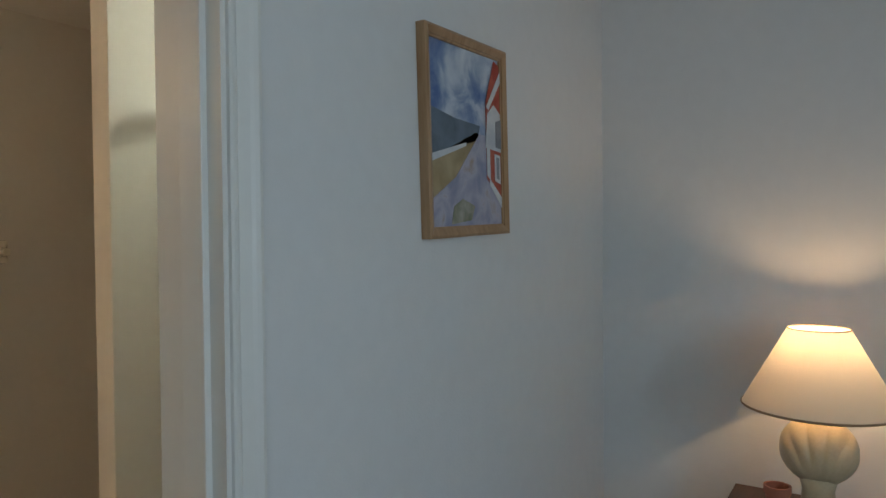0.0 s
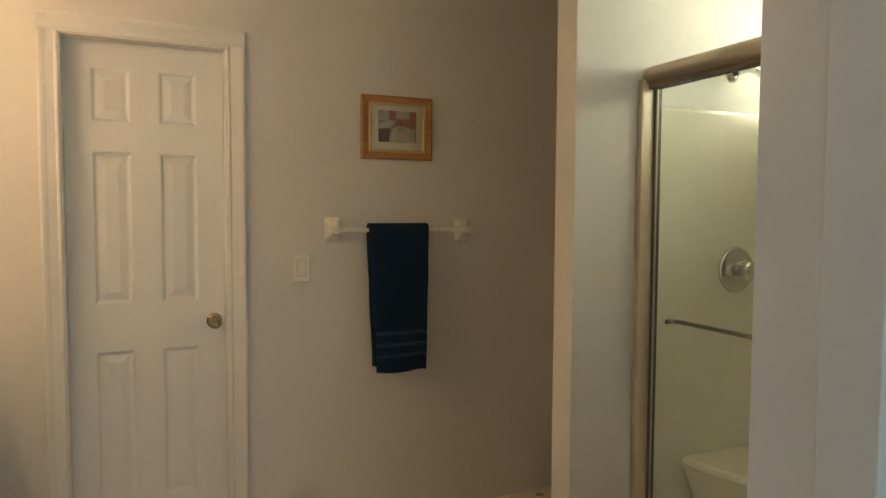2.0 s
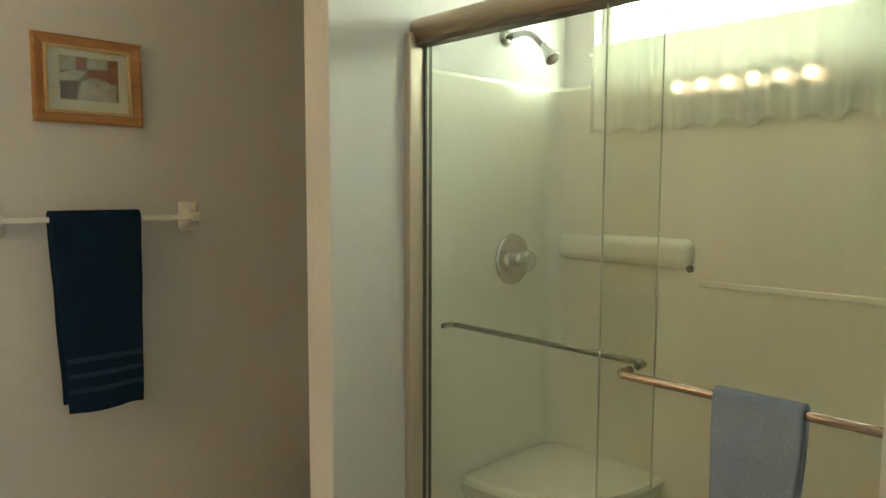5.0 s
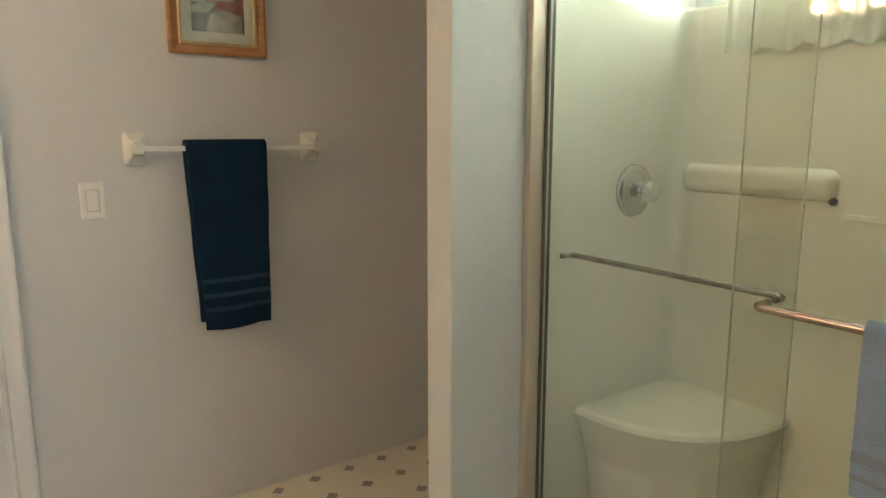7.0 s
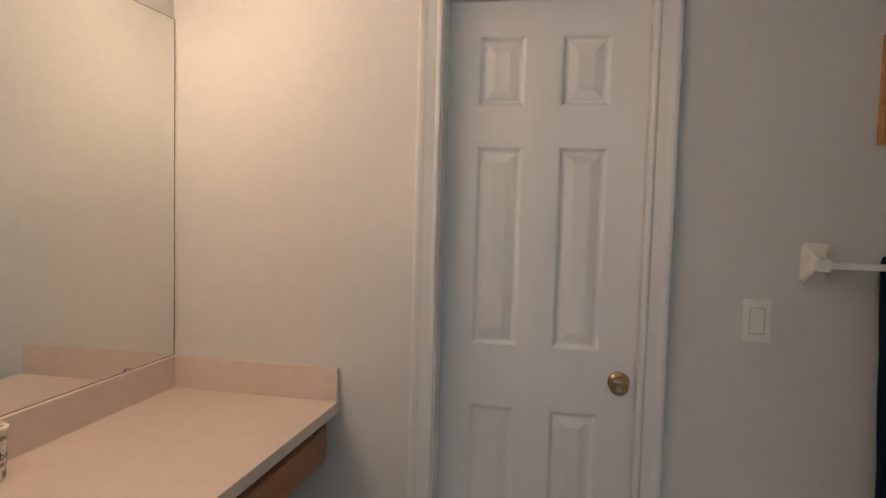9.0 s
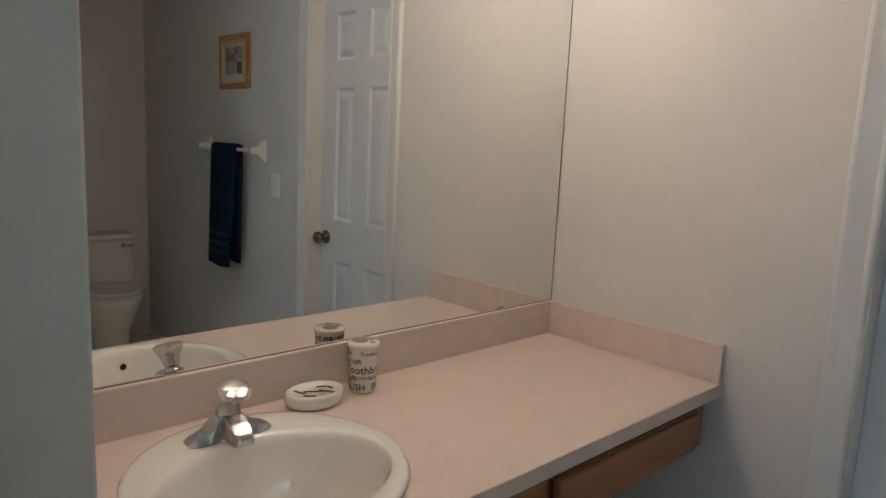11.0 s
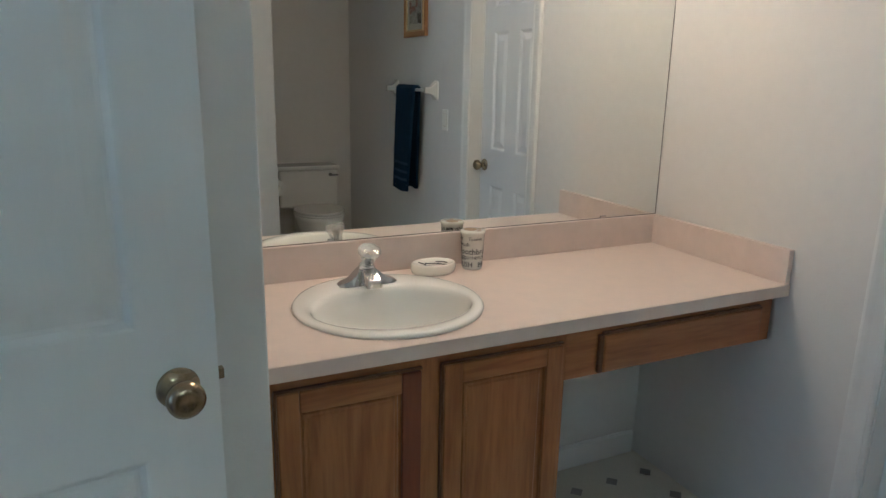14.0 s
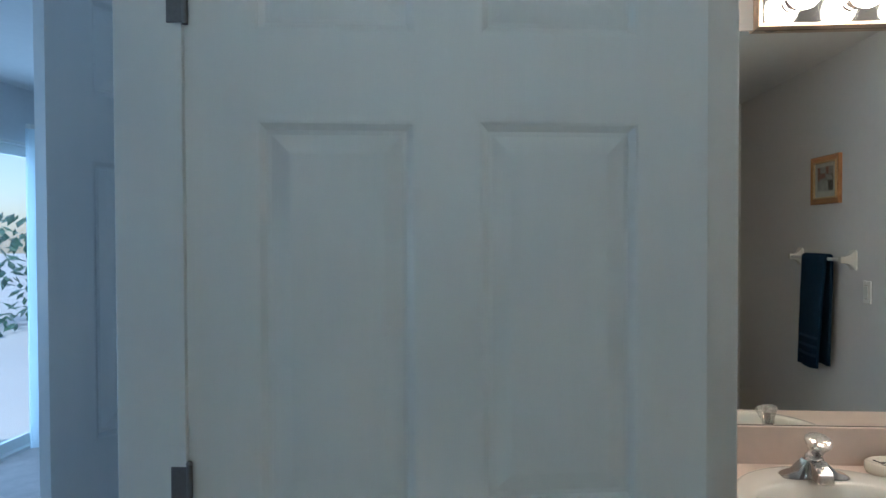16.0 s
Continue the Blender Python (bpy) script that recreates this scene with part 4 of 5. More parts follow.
head = thing("shower_sprayer", 3.165, PY0, 1.905, "chrome shower head on a bent arm", "shower head")
part("flange", lathe([(0.030, 0.0), (0.030, 0.004), (0.018, 0.012), (0.011, 0.016)], 24, (3.165, PY0 - 0.0005, 1.905), "Y"), CHROME, head, smooth=True)
part("arm", tube(bend([(3.165, PY0 - 0.004, 1.905), (3.165, PY0 - 0.100, 1.912), (3.165, PY0 - 0.165, 1.850)], 0.04, 7), 0.0105), CHROME, head, smooth=True)
hb = lathe([(0.013, 0.0), (0.016, 0.008), (0.013, 0.020), (0.018, 0.030), (0.030, 0.062), (0.032, 0.070), (0.028, 0.074), (0.004, 0.073)], 24)
hb.transform(Matrix.Translation((3.165, PY0 - 0.154, 1.862)) @ pose(0, 0, 0, 180 - 40) @ Matrix.Diagonal((0.80, 0.80, 0.95, 1)))
part("rose", hb, CHROME, head, smooth=True)

enclosure = thing("shower_doors", GX, -1.67, 0.172, "sliding clear glass shower doors in a brushed gold frame", "shower door")
hx, hz = GX - 0.004, 1.860
prof = []
for i in range(20):
    a = 2 * math.pi * i / 20
    prof.append((hx + 0.035 * math.cos(a) * (1.0 if math.cos(a) < 0 else 0.8), hz + 0.036 * math.sin(a)))
part("header", extruded(prof, PY0 - 0.012, SY0 + 0.001), NICKEL, enclosure, "rounded brushed gold header rail", smooth=True)
part("header_seal", box(GX - 0.024, GX + 0.022, SY0 + 0.001, PY0 - 0.012, hz - 0.043, hz - 0.030, 0.001, 1), BRONZE, enclosure)
part("wall_post", box(GX - 0.050, GX + 0.006, PY0 - 0.026, PY0 - 0.0005, 0.172, hz - 0.010, 0.004), ALMOND, enclosure)
part("post_seal", box(GX + 0.002, GX + 0.030, PY0 - 0.034, PY0 - 0.001, 0.172, hz - 0.034, 0.001, 1), BRONZE, enclosure)
part("wall_post", box(GX - 0.040, GX + 0.030, SY0 + 0.0005, SY0 + 0.026, 0.172, hz - 0.010, 0.004), ALMOND, enclosure)
part("sill_track", box(GX - 0.034, GX + 0.030, SY0 + 0.001, PY0 - 0.001, 0.171, 0.196, 0.004), NICKEL, enclosure)
for gx, y0, y1 in ((GX + 0.012, -1.695, PY0 - 0.034), (GX - 0.012, SY0 + 0.012, -1.568)):
    pane = part("glass_pane", box(gx - 0.003, gx + 0.003, y0 + 0.0011, y1 - 0.0011, 0.190, hz - 0.030), GLASS, enclosure, "clear glass sliding pane")
    pane.visible_shadow = False
    part("pane_edge", joined(box(gx - 0.003, gx + 0.003, y0, y0 + 0.0011, 0.190, hz - 0.030), box(gx - 0.003, gx + 0.003, y1 - 0.0011, y1, 0.190, hz - 0.030)), GLASSEDGE, pane)
part("door_bar", tube(bend([(GX + 0.016, -1.016, 1.006), (GX + 0.056, -1.016, 1.006), (GX + 0.056, -1.650, 1.006), (GX + 0.016, -1.650, 1.006)], 0.020, 6), 0.0080), SATIN, enclosure, "slim brushed gold rail inside the glass", smooth=True)
part("door_bar", tube(bend([(GX - 0.014, -1.650, 1.004), (GX - 0.062, -1.650, 1.004), (GX - 0.062, -2.360, 1.004), (GX - 0.014, -2.360, 1.004)], 0.02, 6), 0.0095), COPPER, enclosure, "copper-toned towel rail", smooth=True)
towel("grey_blue_towel", (GX - 0.062, -1.868, 1.003), (0, -1, 0), (-1, 0, 0), 0.162, 0.318, 0.270, 0.0155, BLUETOWEL, BLUEBAND, "grey-blue hand towel folded over the shower rail", (0.006, -0.012), [(-0.245, -0.222), (-0.282, -0.270)], seed=9, skew=0.02)

win = thing("shower_window", 3.56, (WY0 + WY1) / 2, WZ0, "high white-framed shower window", "window", "", "structure")
wm = (WY0 + WY1) / 2
part("frame", joined(box(3.55, 3.61, WY0, WY0 + 0.035, WZ0, WZ1, 0.003), box(3.55, 3.61, WY1 - 0.035, WY1, WZ0, WZ1, 0.003), box(3.55, 3.61, WY0 + 0.035, WY1 - 0.035, WZ0, WZ0 + 0.035, 0.003), box(3.55, 3.61, WY0 + 0.035, WY1 - 0.035, WZ1 - 0.035, WZ1, 0.003)), TRIM, win)
p = part("pane", box(3.578, 3.582, WY0 + 0.03, WY1 - 0.03, WZ0 + 0.03, WZ1 - 0.03), PANE, win)
p.visible_shadow = False
part("sill", box(3.485, 3.56, WY0 + 0.001, WY1 - 0.001, WZ0, WZ0 + 0.012, 0.003), TRIM, win)

curtain = thing("cafe_curtain", 3.40, wm, 1.60, "cream gathered cafe curtain on a thin rod below the window light", "curtain")
bm = bmesh.new()
grid = []
nc = 140
for k in range(16):
    v = k / 15
    row = []
    for i in range(nc + 1):
        u = i / nc
        y = WY1 - 0.062 + (WY0 - WY1 - 0.02) * u
        fold = math.sin(2 * math.pi * 15 * u + 1.7 * noise.noise(Vector((u * 9, 0, 0)))) * (0.004 + 0.006 * v)
        z = 1.885 - 0.285 * v + (0.010 * math.sin(2 * math.pi * 9 * u) * v ** 3 + 0.010 * noise.noise(Vector((u * 16, 2, 0))) * v ** 3) + (0.006 * noise.noise(Vector((u * 30, 5, 0))) if k == 0 else 0)
        row.append(bm.verts.new((3.396 - 0.004 * v + fold, y, z)))
    grid.append(row)
for a, b in zip(grid, grid[1:]):
    for i in range(nc):
        bm.faces.new((a[i], a[i + 1], b[i + 1], b[i]))
part("cloth", bm, CURTAIN, curtain, smooth=True)
part("rod", tube([(3.406, WY1 - 0.045, 1.862), (3.406, WY0 - 0.10, 1.862)], 0.003), WHITEPLASTIC, curtain)
for yy in (WY1 - 0.045, WY0 - 0.10):
    part("bracket", box(3.403, 3.5600, yy - 0.003, yy + 0.003, 1.858, 1.866, 0.001), WHITEPLASTIC, curtain)

# ---- toilet alcove ----
TY = -0.40
toilet = thing("toilet", 3.1, TY, 0, "white porcelain two-piece toilet with closed seat", "toilet")
bm = bmesh.new()
rows = []
for z, f, dx in ((0.0, 0.60, 0.02), (0.06, 0.56, 0.02), (0.18, 0.62, 0.0), (0.28, 0.84, -0.01), (0.36, 0.98, -0.01), (0.395, 1.0, -0.01)):
    rows.append([bm.verts.new((3.03 + dx - 0.235 * f * math.cos(2 * math.pi * i / 36) * (1 if math.cos(2 * math.pi * i / 36) > 0 else 0.85), TY + 0.182 * f * math.sin(2 * math.pi * i / 36), z)) for i in range(36)])
for a, b in zip(rows, rows[1:]):
    for i in range(36):
        bm.faces.new((a[i], a[(i + 1) % 36], b[(i + 1) % 36], b[i]))
bm.faces.new(rows[-1])
part("bowl", bm, PORCELAIN, toilet, smooth=True)


def seat_slab(z0, z1, f):
    bm = bmesh.new()
    rows = []
    for g, z in ((0.97, z0), (1.0, z0 + 0.004), (1.0, z1 - 0.006), (0.96, z1)):
        rows.append([bm.verts.new((3.02 - 0.232 * f * g * math.cos(2 * math.pi * i / 36) * (1 if math.cos(2 * math.pi * i / 36) > 0 else 0.85), TY + 0.184 * f * g * math.sin(2 * math.pi * i / 36), z)) for i in range(36)])
    for a, b in zip(rows, rows[1:]):
        for i in range(36):
            bm.faces.new((a[i], a[(i + 1) % 36], b[(i + 1) % 36], b[i]))
    bm.faces.new(rows[0])
    bm.faces.new(rows[-1])
    return bm


part("seat", seat_slab(0.396, 0.412, 1.0), PORCELAIN, toilet)
part("lid", seat_slab(0.413, 0.432, 0.99), PORCELAIN, toilet)
part("neck", box(3.18, 3.42, TY - 0.10, TY + 0.10, 0.15, 0.394, 0.03, 3), PORCELAIN, toilet)
part("tank", box(3.275, 3.480, TY - 0.225, TY + 0.225, 0.392, 0.678, 0.022, 3), PORCELAIN, toilet)
part("tank_lid", box(3.262, 3.488, TY - 0.238, TY + 0.238, 0.678, 0.710, 0.010, 3), PORCELAIN, toilet)
part("flush_lever", joined(lathe([(0.014, 0), (0.014, 0.010)], 14, (3.265, TY + 0.165, 0.640), "X"), box(3.255, 3.265, TY + 0.155, TY + 0.225, 0.630, 0.644, 0.003)), CHROME, toilet, "chrome flush lever")

roll = thing("toilet_paper", 2.91, PY1 + 0.07, 0.56, "white toilet paper roll on a wall holder", "toilet paper")
part("roll", lathe([(0.022, 0.0), (0.054, 0.0), (0.055, 0.002), (0.055, 0.098), (0.054, 0.10), (0.022, 0.10)], 32, (2.86, PY1 + 0.075, 0.62), "X", caps=False), PAPER, roll, smooth=False)
part("core", lathe([(0.022, 0.0), (0.022, 0.10)], 20, (2.86, PY1 + 0.075, 0.62), "X", caps=False), CARD, roll)
part("spindle", tube([(2.845, PY1 + 0.075, 0.62), (2.975, PY1 + 0.075, 0.62)], 0.008), WHITEPLASTIC, roll)
for x in (2.844, 2.976):
    part("holder_arm", box(x - 0.006, x + 0.006, PY1 + 0.0005, PY1 + 0.092, 0.600, 0.640, 0.004), CERAMIC, roll)

# ---- baseboards ----
structure("baseboard_knee", joined(box(0.0005, 0.013, -0.759, -0.014, 0.0, 0.085, 0.003), box(0.0005, 0.010, -0.759, -0.014, 0.085, 0.092, 0.002)), TRIM, "white baseboard below the vanity counter", "baseboard")
structure("baseboard_doorway", joined(box(BX0 + 0.001, JX0 - CW, JL - 0.012, JL - 0.0005, 0, 0.085, 0.003), box(JX1 + CW, BX1 - 0.0005, JY0 - 0.012, JY0 - 0.0005, 0, 0.085, 0.003)), TRIM, "white bedroom baseboard", "baseboard")
structure("baseboard_bed", box(BX1 - 0.012, BX1 - 0.0005, BY0, JY0 - 0.013, 0, 0.085, 0.003), TRIM, "white bedroom baseboard", "baseboard")

# ---- bedroom: painting, lamp on its table, glass door ----
painting = picture_frame("beach_painting", 2.252, 2.646, 1.385, 1.875, 0, 0.027, 0.024, PINE, "framed beach painting with clouds and a red house")
painting.matrix_basis = pose(2.412, JY0 - 0.001, 1.363, 0, -2.0, 0)
WORLD_OF[painting.name] = pose(2.440, 0, 1.385)
x0, x1, z0, z1 = 2.275, 2.623, 1.407, 1.852
SKYPIC = blotch("paint_sky", [(0.34, (0.07, 0.14, 0.32)), (0.46, (0.18, 0.26, 0.42)), (0.58, (0.46, 0.52, 0.60)), (0.72, (0.62, 0.66, 0.70))], 9, 5)
SEAPIC = blotch("paint_sea", [(0.3, (0.085, 0.115, 0.15)), (0.7, (0.16, 0.21, 0.26))], 14)
SANDPIC = blotch("paint_sand", [(0.3, (0.28, 0.20, 0.10)), (0.7, (0.42, 0.32, 0.19))], 16)
PATHPIC = blotch("paint_path", [(0.30, (0.20, 0.24, 0.35)), (0.45, (0.30, 0.30, 0.40)), (0.60, (0.42, 0.40, 0.48)), (0.70, (0.36, 0.27, 0.22))], 14, 5)
HOUSEPIC = blotch("paint_house", [(0.3, (0.36, 0.05, 0.03)), (0.7, (0.52, 0.13, 0.08))], 18)
WHITEPIC = blotch("paint_white", [(0.3, (0.48, 0.50, 0.54)), (0.7, (0.66, 0.66, 0.66))], 20)
GREYP = blotch("paint_shadow", [(0.3, (0.16, 0.17, 0.20)), (0.7, (0.28, 0.29, 0.32))], 20)
GRASSPIC = blotch("paint_grass", [(0.3, (0.18, 0.20, 0.13)), (0.7, (0.40, 0.36, 0.30))], 26)
part("backing", box(x0 - 0.004, x1 + 0.004, -0.010, -0.002, z0 - 0.004, z1 + 0.004), CARD, painting)
patch("paint_sky", [at(0, 0.5), at(1, 0.5), at(1, 1), at(0, 1)], -0.0105, SKYPIC, painting)
patch("paint_sea", [at(0, 0.36), at(0.62, 0.50), at(0.66, 0.58), at(0.3, 0.60), at(0, 0.64)], -0.0116, SEAPIC, painting)
patch("paint_surf", [at(0, 0.355), at(0.45, 0.455), at(0.45, 0.475), at(0, 0.395)], -0.0128, WHITEPIC, painting)
patch("paint_sand", [at(0, 0.12), at(0.25, 0.22), at(0.66, 0.52), at(0.60, 0.54), at(0.25, 0.44), at(0, 0.36)], -0.0116, SANDPIC, painting)
patch("paint_path", [at(0, 0), at(1, 0), at(1, 0.32), at(0.72, 0.53), at(0.64, 0.53), at(0.30, 0.28), at(0, 0.16)], -0.0128, PATHPIC, painting)
patch("paint_grass", [at(0.22, 0.02), at(0.50, 0.04), at(0.55, 0.12), at(0.38, 0.16), at(0.26, 0.12)], -0.0140, GRASSPIC, painting)
patch("paint_house", [at(0.74, 0.28), at(1, 0.14), at(1, 0.95), at(0.88, 0.98), at(0.74, 0.72)], -0.0140, HOUSEPIC, painting)
patch("paint_porch", [at(0.72, 0.46), at(0.98, 0.44), at(0.98, 0.66), at(0.86, 0.72), at(0.76, 0.66)], -0.0152, WHITEPIC, painting)
patch("paint_roof_edge", [at(0.74, 0.70), at(0.77, 0.68), at(0.99, 0.88), at(0.97, 0.93)], -0.0164, WHITEPIC, painting)
patch("paint_corner", [at(0.74, 0.30), at(0.79, 0.27), at(0.79, 0.46), at(0.74, 0.46)], -0.0152, WHITEPIC, painting)
patch("paint_window", [at(0.86, 0.27), at(0.95, 0.25), at(0.95, 0.42), at(0.86, 0.43)], -0.0152, WHITEPIC, painting)
patch("paint_window_dark", [at(0.885, 0.285), at(0.925, 0.275), at(0.925, 0.405), at(0.885, 0.41)], -0.0164, GREYP, painting)
patch("paint_porch_dark", [at(0.88, 0.47), at(0.97, 0.46), at(0.97, 0.64), at(0.88, 0.62)], -0.0164, GREYP, painting)
patch("paint_fence", [at(0.78, 0.24), at(1, 0.08), at(1, 0.15), at(0.78, 0.28)], -0.0152, WHITEPIC, painting)

LX, LYY = 3.165, -3.288
TOPZ = 0.520
table = thing("nightstand", LX, LYY, 0, "dark wood bedside table under the lamp", "nightstand")
part("top", box(LX - 0.23, LX + 0.22, LYY - 0.26, LYY + 0.26, TOPZ - 0.025, TOPZ, 0.004), DARKWOOD, table)
part("carcass", box(LX - 0.20, LX + 0.20, LYY - 0.235, LYY + 0.235, 0.06, TOPZ - 0.025, 0.003), DARKWOOD, table)
for z in (0.10, 0.37):
    d = part("drawer", box(LX - 0.216, LX - 0.2005, LYY - 0.215, LYY + 0.215, z, z + 0.235, 0.004), DARKWOOD, table)
    part("knob", lathe([(0.008, 0), (0.007, 0.010), (0.014, 0.016), (0.012, 0.024)], 16, (LX - 0.216, LYY, z + 0.118), "X"), BRASS, d)
for sx in (-0.18, 0.18):
    for sy in (-0.21, 0.21):
        part("foot", box(LX + sx - 0.02, LX + sx + 0.02, LYY + sy - 0.02, LYY + sy + 0.02, 0, 0.06, 0.003), DARKWOOD, table)

lamp = thing("table_lamp", LX, LYY, TOPZ, "lit table lamp with a shell-shaped base and cloth shade", "table lamp")
bm = bmesh.new()
nu, nv = 144, 48
grid = []
for j in range(nv + 1):
    ph = math.pi * j / nv
    row = []
    for i in range(nu):
        th = 2 * math.pi * i / nu
        hx2, hz2 = math.sin(ph) * math.cos(th), math.cos(ph)
        dep = math.sin(ph) * math.sin(th)
        fan = math.atan2(hx2, hz2 + 1.25)
        rib = 1 + 0.13 * (abs(math.cos(fan * 12)) - 0.5) * min(1, abs(dep) * 2.0) * min(1, max(0, hz2 + 0.75))
        row.append((0.102 * hx2 * (1 + 0.016 * abs(math.cos(fan * 12))), 0.072 * dep * rib, 0.100 * hz2 * (1 + 0.012 * abs(math.cos(fan * 12)))))
    grid.append([bm.verts.new((LX + y, LYY + x, TOPZ + 0.215 + z)) for x, y, z in row])
for a, b in zip(grid, grid[1:]):
    for i in range(nu):
        bm.faces.new((a[i], a[(i + 1) % nu], b[(i + 1) % nu], b[i]))
bmesh.ops.remove_doubles(bm, verts=bm.verts, dist=1e-5)
part("shell_base", bm, SHELL, lamp, "cream ceramic scallop shell", smooth=True)
part("foot", lathe([(0.070, 0.0), (0.072, 0.008), (0.060, 0.024), (0.046, 0.060), (0.042, 0.100), (0.052, 0.140)], 36, (LX, LYY, TOPZ)), SHELL, lamp, smooth=True)
part("stem", lathe([(0.010, 0.30), (0.010, 0.400), (0.016, 0.402), (0.016, 0.480)], 16, (LX, LYY, TOPZ)), BRASS, lamp, smooth=True)
g = bmesh.new()
bmesh.ops.create_uvsphere(g, u_segments=18, v_segments=12, radius=0.018)
part("bulb", g, TABLEBULB, lamp, "lit bulb", smooth=True, m=Matrix.Translation((LX, LYY, TOPZ + 0.510)))
SZ0, SZ1 = 0.862, 1.087
sh = part("shade", lathe([(0.205, SZ0), (0.0815, SZ1)], 56, (LX, LYY, 0), caps=False), SHADECLOTH, lamp, "cream conical cloth shade", smooth=True)
ring0 = lathe([(0.2055, SZ0 - 0.003), (0.2075, SZ0), (0.2055, SZ0 + 0.004), (0.2035, SZ0), (0.2055, SZ0 - 0.003)], 56, (LX, LYY, 0), caps=False)
part("shade_hem", ring0, CARD, sh)
ring1 = lathe([(0.0815, SZ1 - 0.003), (0.083, SZ1), (0.0815, SZ1 + 0.002), (0.0795, SZ1), (0.0815, SZ1 - 0.003)], 56, (LX, LYY, 0), caps=False)
part("shade_hem", ring1, CARD, sh)
part("harp", joined(*[tube([(LX + 0.010 * math.cos(a), LYY + 0.010 * math.sin(a), SZ1 - 0.012), (LX + 0.080 * math.cos(a), LYY + 0.080 * math.sin(a), SZ1 - 0.003)], 0.0015, 6) for a in (0.3, 2.4, 4.5)]), BRASS, lamp)

pot = thing("terracotta_pot", LX - 0.02, LYY + 0.105, TOPZ, "small terracotta pot beside the lamp", "pot")
part("pot", lathe([(0.026, 0.0), (0.034, 0.075), (0.038, 0.076), (0.038, 0.098), (0.032, 0.098), (0.026, 0.010), (0.003, 0.008)], 28, (LX - 0.02, LYY + 0.105, TOPZ)), TERRACOTTA, pot, smooth=False)

gm = (GX0 + GX1) / 2
gdoor = thing("sliding_door", gm, BY0 - 0.06, 0, "white-framed sliding glass door to the garden", "door", "", "structure")
for a, b, yy in ((GX0, gm + 0.03, BY0 - 0.08), (gm - 0.03, GX1, BY0 - 0.045)):
    part("leaf_frame", joined(box(a, a + 0.06, yy, yy + 0.03, 0.02, GZ - 0.02, 0.003), box(b - 0.06, b, yy, yy + 0.03, 0.02, GZ - 0.02, 0.003), box(a + 0.06, b - 0.06, yy, yy + 0.03, 0.02, 0.09, 0.003), box(a + 0.06, b - 0.06, yy, yy + 0.03, GZ - 0.09, GZ - 0.02, 0.003)), TRIM, gdoor)
    p = part("pane", box(a + 0.055, b - 0.055, yy + 0.012, yy + 0.018, 0.085, GZ - 0.085), PANE, gdoor)
    p.visible_shadow = False
part("frame", joined(box(GX0, GX1, BY0 - 0.115, BY0 - 0.005, GZ - 0.02, GZ), box(GX0, GX1, BY0 - 0.115, BY0 - 0.005, 0.0, 0.02)), TRIM, gdoor)


# window out of view, added where daylight through the doorway points back to
bwin = thing("bedroom_window", (QX0 + QX1) / 2, BY0 - 0.06, QZ0, "plain white-framed bedroom window facing the garden, unseen, added for the daylight", "window", "", "structure")
part("frame", joined(box(QX0, QX0 + 0.03, BY0 - 0.10, BY0 - 0.04, QZ0, QZ1, 0.003), box(QX1 - 0.03, QX1, BY0 - 0.10, BY0 - 0.04, QZ0, QZ1, 0.003), box(QX0 + 0.03, QX1 - 0.03, BY0 - 0.10, BY0 - 0.04, QZ0, QZ0 + 0.03, 0.003), box(QX0 + 0.03, QX1 - 0.03, BY0 - 0.10, BY0 - 0.04, QZ1 - 0.03, QZ1, 0.003)), TRIM, bwin)
p = part("pane", box(QX0 + 0.028, QX1 - 0.028, BY0 - 0.072, BY0 - 0.068, QZ0 + 0.028, QZ1 - 0.028), PANE, bwin)
p.visible_shadow = False
part("sill", box(QX0 - 0.02, QX1 + 0.02, BY0 - 0.04, BY0 + 0.03, QZ0 - 0.025, QZ0, 0.004), TRIM, bwin)


def drape(name, x0, x1, label):
    c = thing(name, (x0 + x1) / 2, BY0 + 0.09, 0.03, label, "curtain")
    bm = bmesh.new()
    grid = []
    for z in (2.16, 1.5, 0.8, 0.03):
        grid.append([bm.verts.new((x0 + (x1 - x0) * i / 60, BY0 + 0.09 + 0.028 * math.sin(i * 1.25 + 0.2 * z), z)) for i in range(61)])
    for a, b in zip(grid, grid[1:]):
        for i in range(60):
            bm.faces.new((a[i], a[i + 1], b[i + 1], b[i]))
    part("cloth", bm, SHEERS, c, smooth=True)
    part("rail", box(x0, x1, BY0 + 0.075, BY0 + 0.105, 2.16, 2.19, 0.003), WHITEPLASTIC, c)
    return c


drape("sheer_curtain", -3.20, -2.42, "pale sheer curtain beside the sliding glass door")

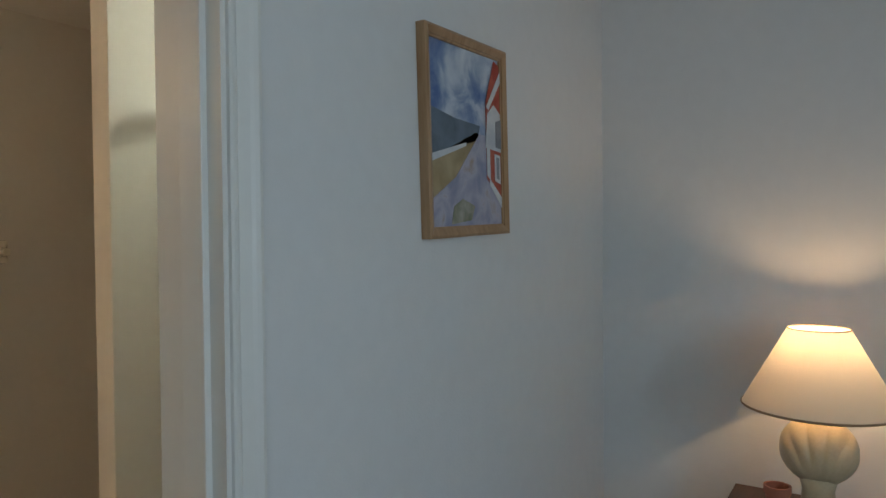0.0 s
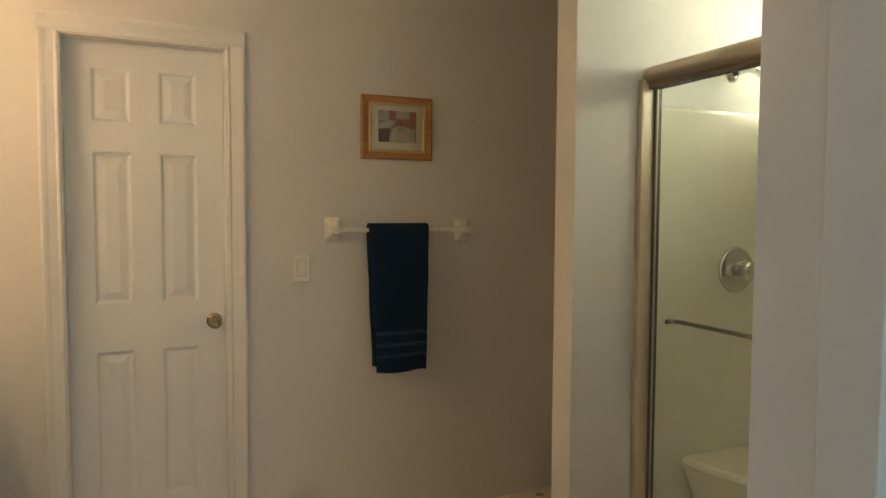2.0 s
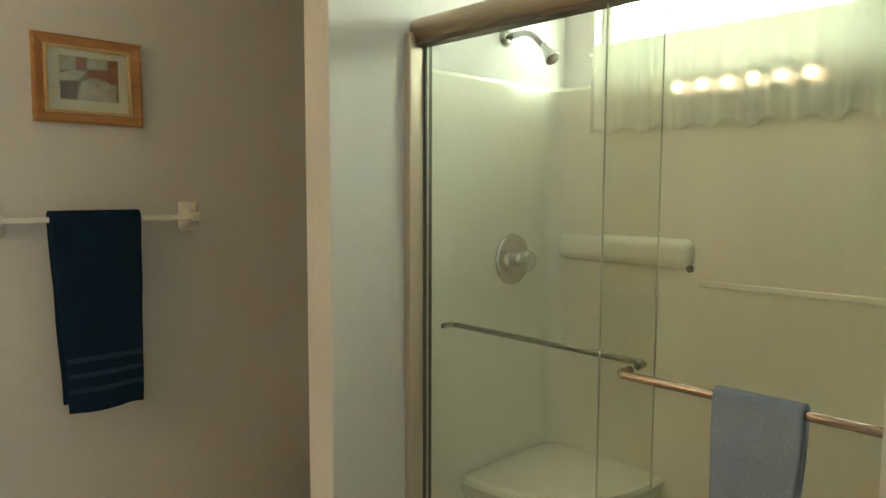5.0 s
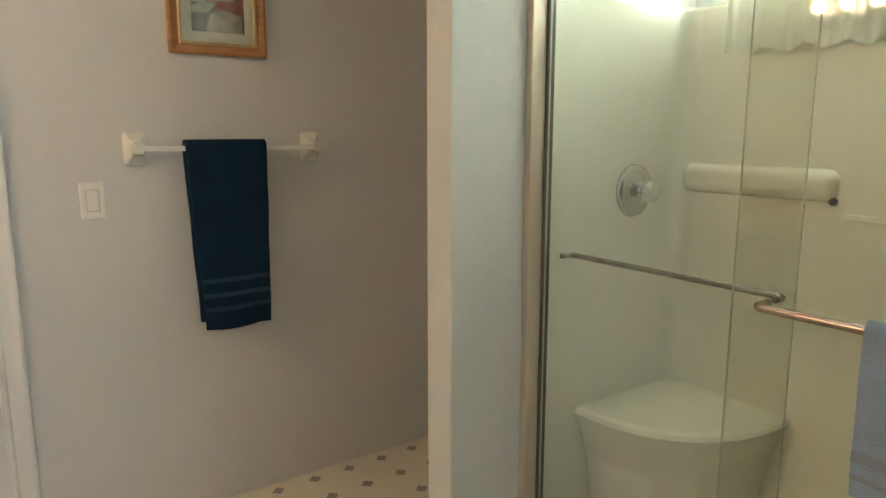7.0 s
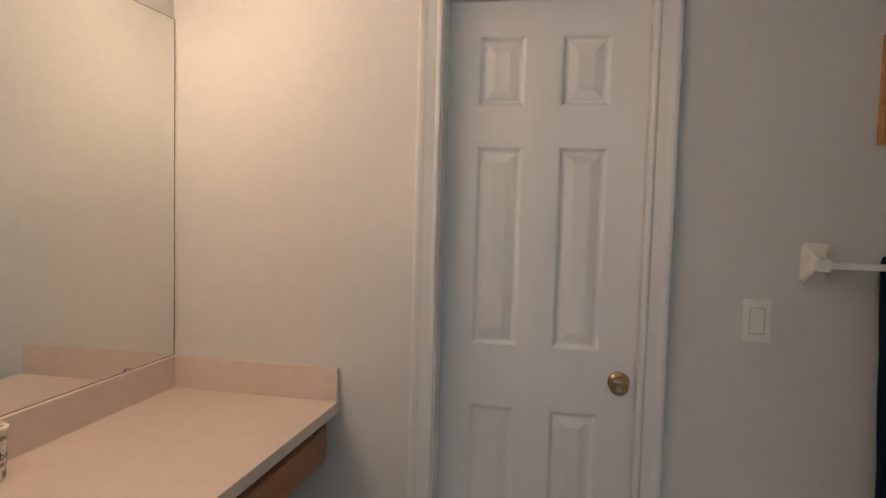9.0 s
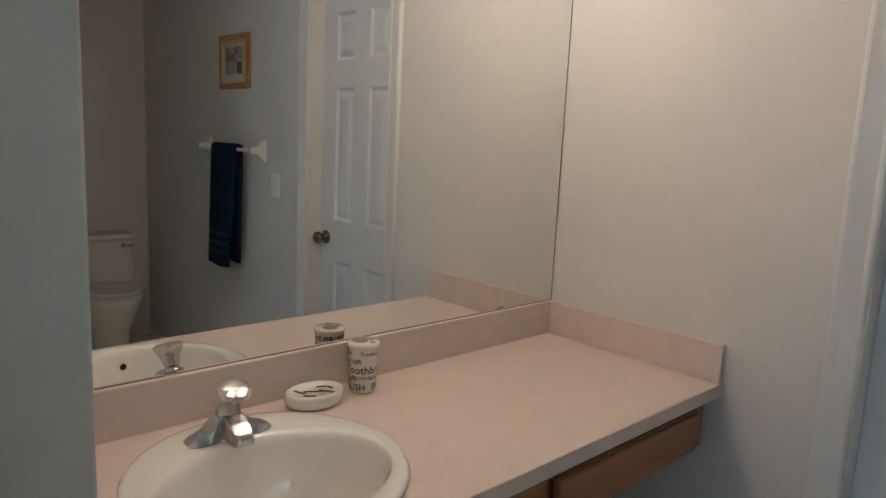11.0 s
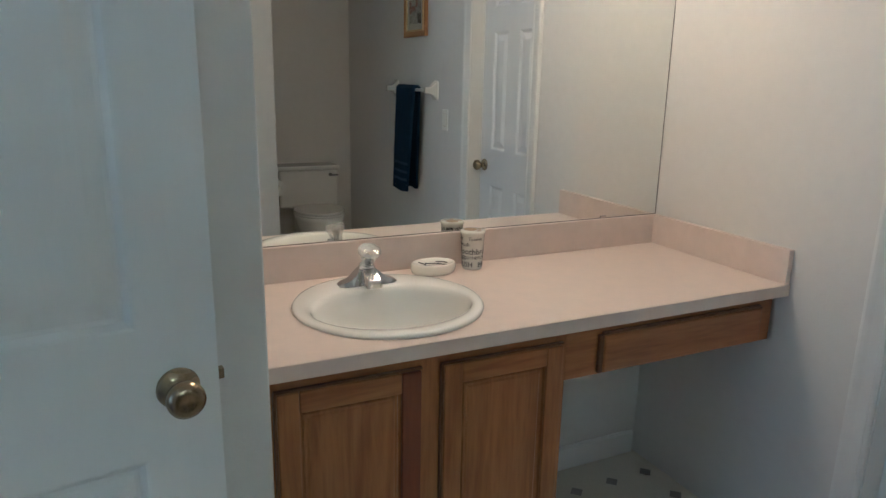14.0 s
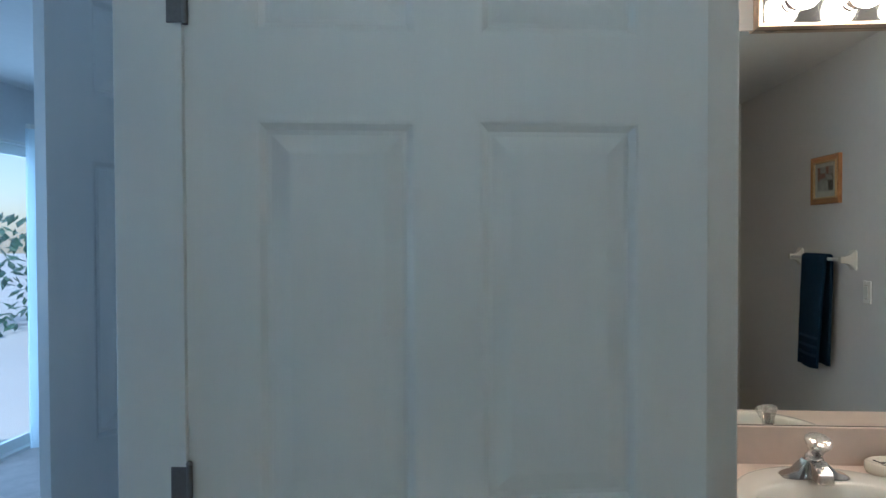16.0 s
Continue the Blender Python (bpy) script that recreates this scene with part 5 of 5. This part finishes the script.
# ---- outside ----
structure("backdrop", box(3.80, 3.82, -2.9, -0.2, 1.2, 3.2), glowing("bright_haze", (0.88, 1.0, 0.90), 7.2), "bright white sky outside the shower window", "backdrop")
structure("ground", box(-60, 60, -60, 60, -0.35, -0.12), DECK, "pale garden paving", "ground")
hedge = bmesh.new()
rnd = random.Random(5)
for i in range(2400):
    c = Vector((-12 + 16 * rnd.random(), -10.0 + rnd.uniform(-0.5, 0.6), -0.1 + 1.9 * rnd.random() ** 0.8))
    u = Vector((rnd.uniform(-1, 1), rnd.uniform(-1, 1), rnd.uniform(-1, 1))).normalized()
    w = u.cross(Vector((0.3, 0.2, 1))).normalized()
    s = rnd.uniform(0.07, 0.15)
    hedge.faces.new([hedge.verts.new(c + q) for q in (-s * u, 0.5 * s * w, s * u, -0.5 * s * w)])
tagged(part("hedge", hedge, LEAF), "green garden hedge beyond the glass door", "hedge", "", "stuff")

# ---- floor dots ----
dot = bmesh.new()
q = 0.0255
top = [dot.verts.new(p) for p in ((q, 0, 0.0012), (0, q, 0.0012), (-q, 0, 0.0012), (0, -q, 0.0012))]
low = [dot.verts.new(p) for p in ((q * 1.05, 0, -0.001), (0, q * 1.05, -0.001), (-q * 1.05, 0, -0.001), (0, -q * 1.05, -0.001))]
dot.faces.new(top)
for i in range(4):
    dot.faces.new((low[i], low[(i + 1) % 4], top[(i + 1) % 4], top[i]))
dot_mesh = bpy.data.meshes.new("floor_dot")
dot.to_mesh(dot_mesh)
dot.free()
dot_mesh.materials.append(VINYLDOT)
floor_ob = bpy.data.objects["floor"]
P = 0.1524
rest = bmesh.new()
for i in range(23):
    for j in range(16):
        x, y = 2.124 - 14 * P + i * P, -0.060 - j * P
        if not (0.03 < x < 3.45 and y > -2.40):
            continue
        if y > -0.80 or (x < 0.9 and y > -1.0):
            o = new("floor_dot", dot_mesh)
            o.location = (x, y, 0)
            o.parent = floor_ob
        else:
            rest.faces.new([rest.verts.new((x + a, y + b, 0.0012)) for a, b in ((q, 0), (0, q), (-q, 0), (0, -q))])
tagged(part("floor_dots", rest, VINYLDOT, floor_ob), "small dark inset squares", "", "", "stuff")
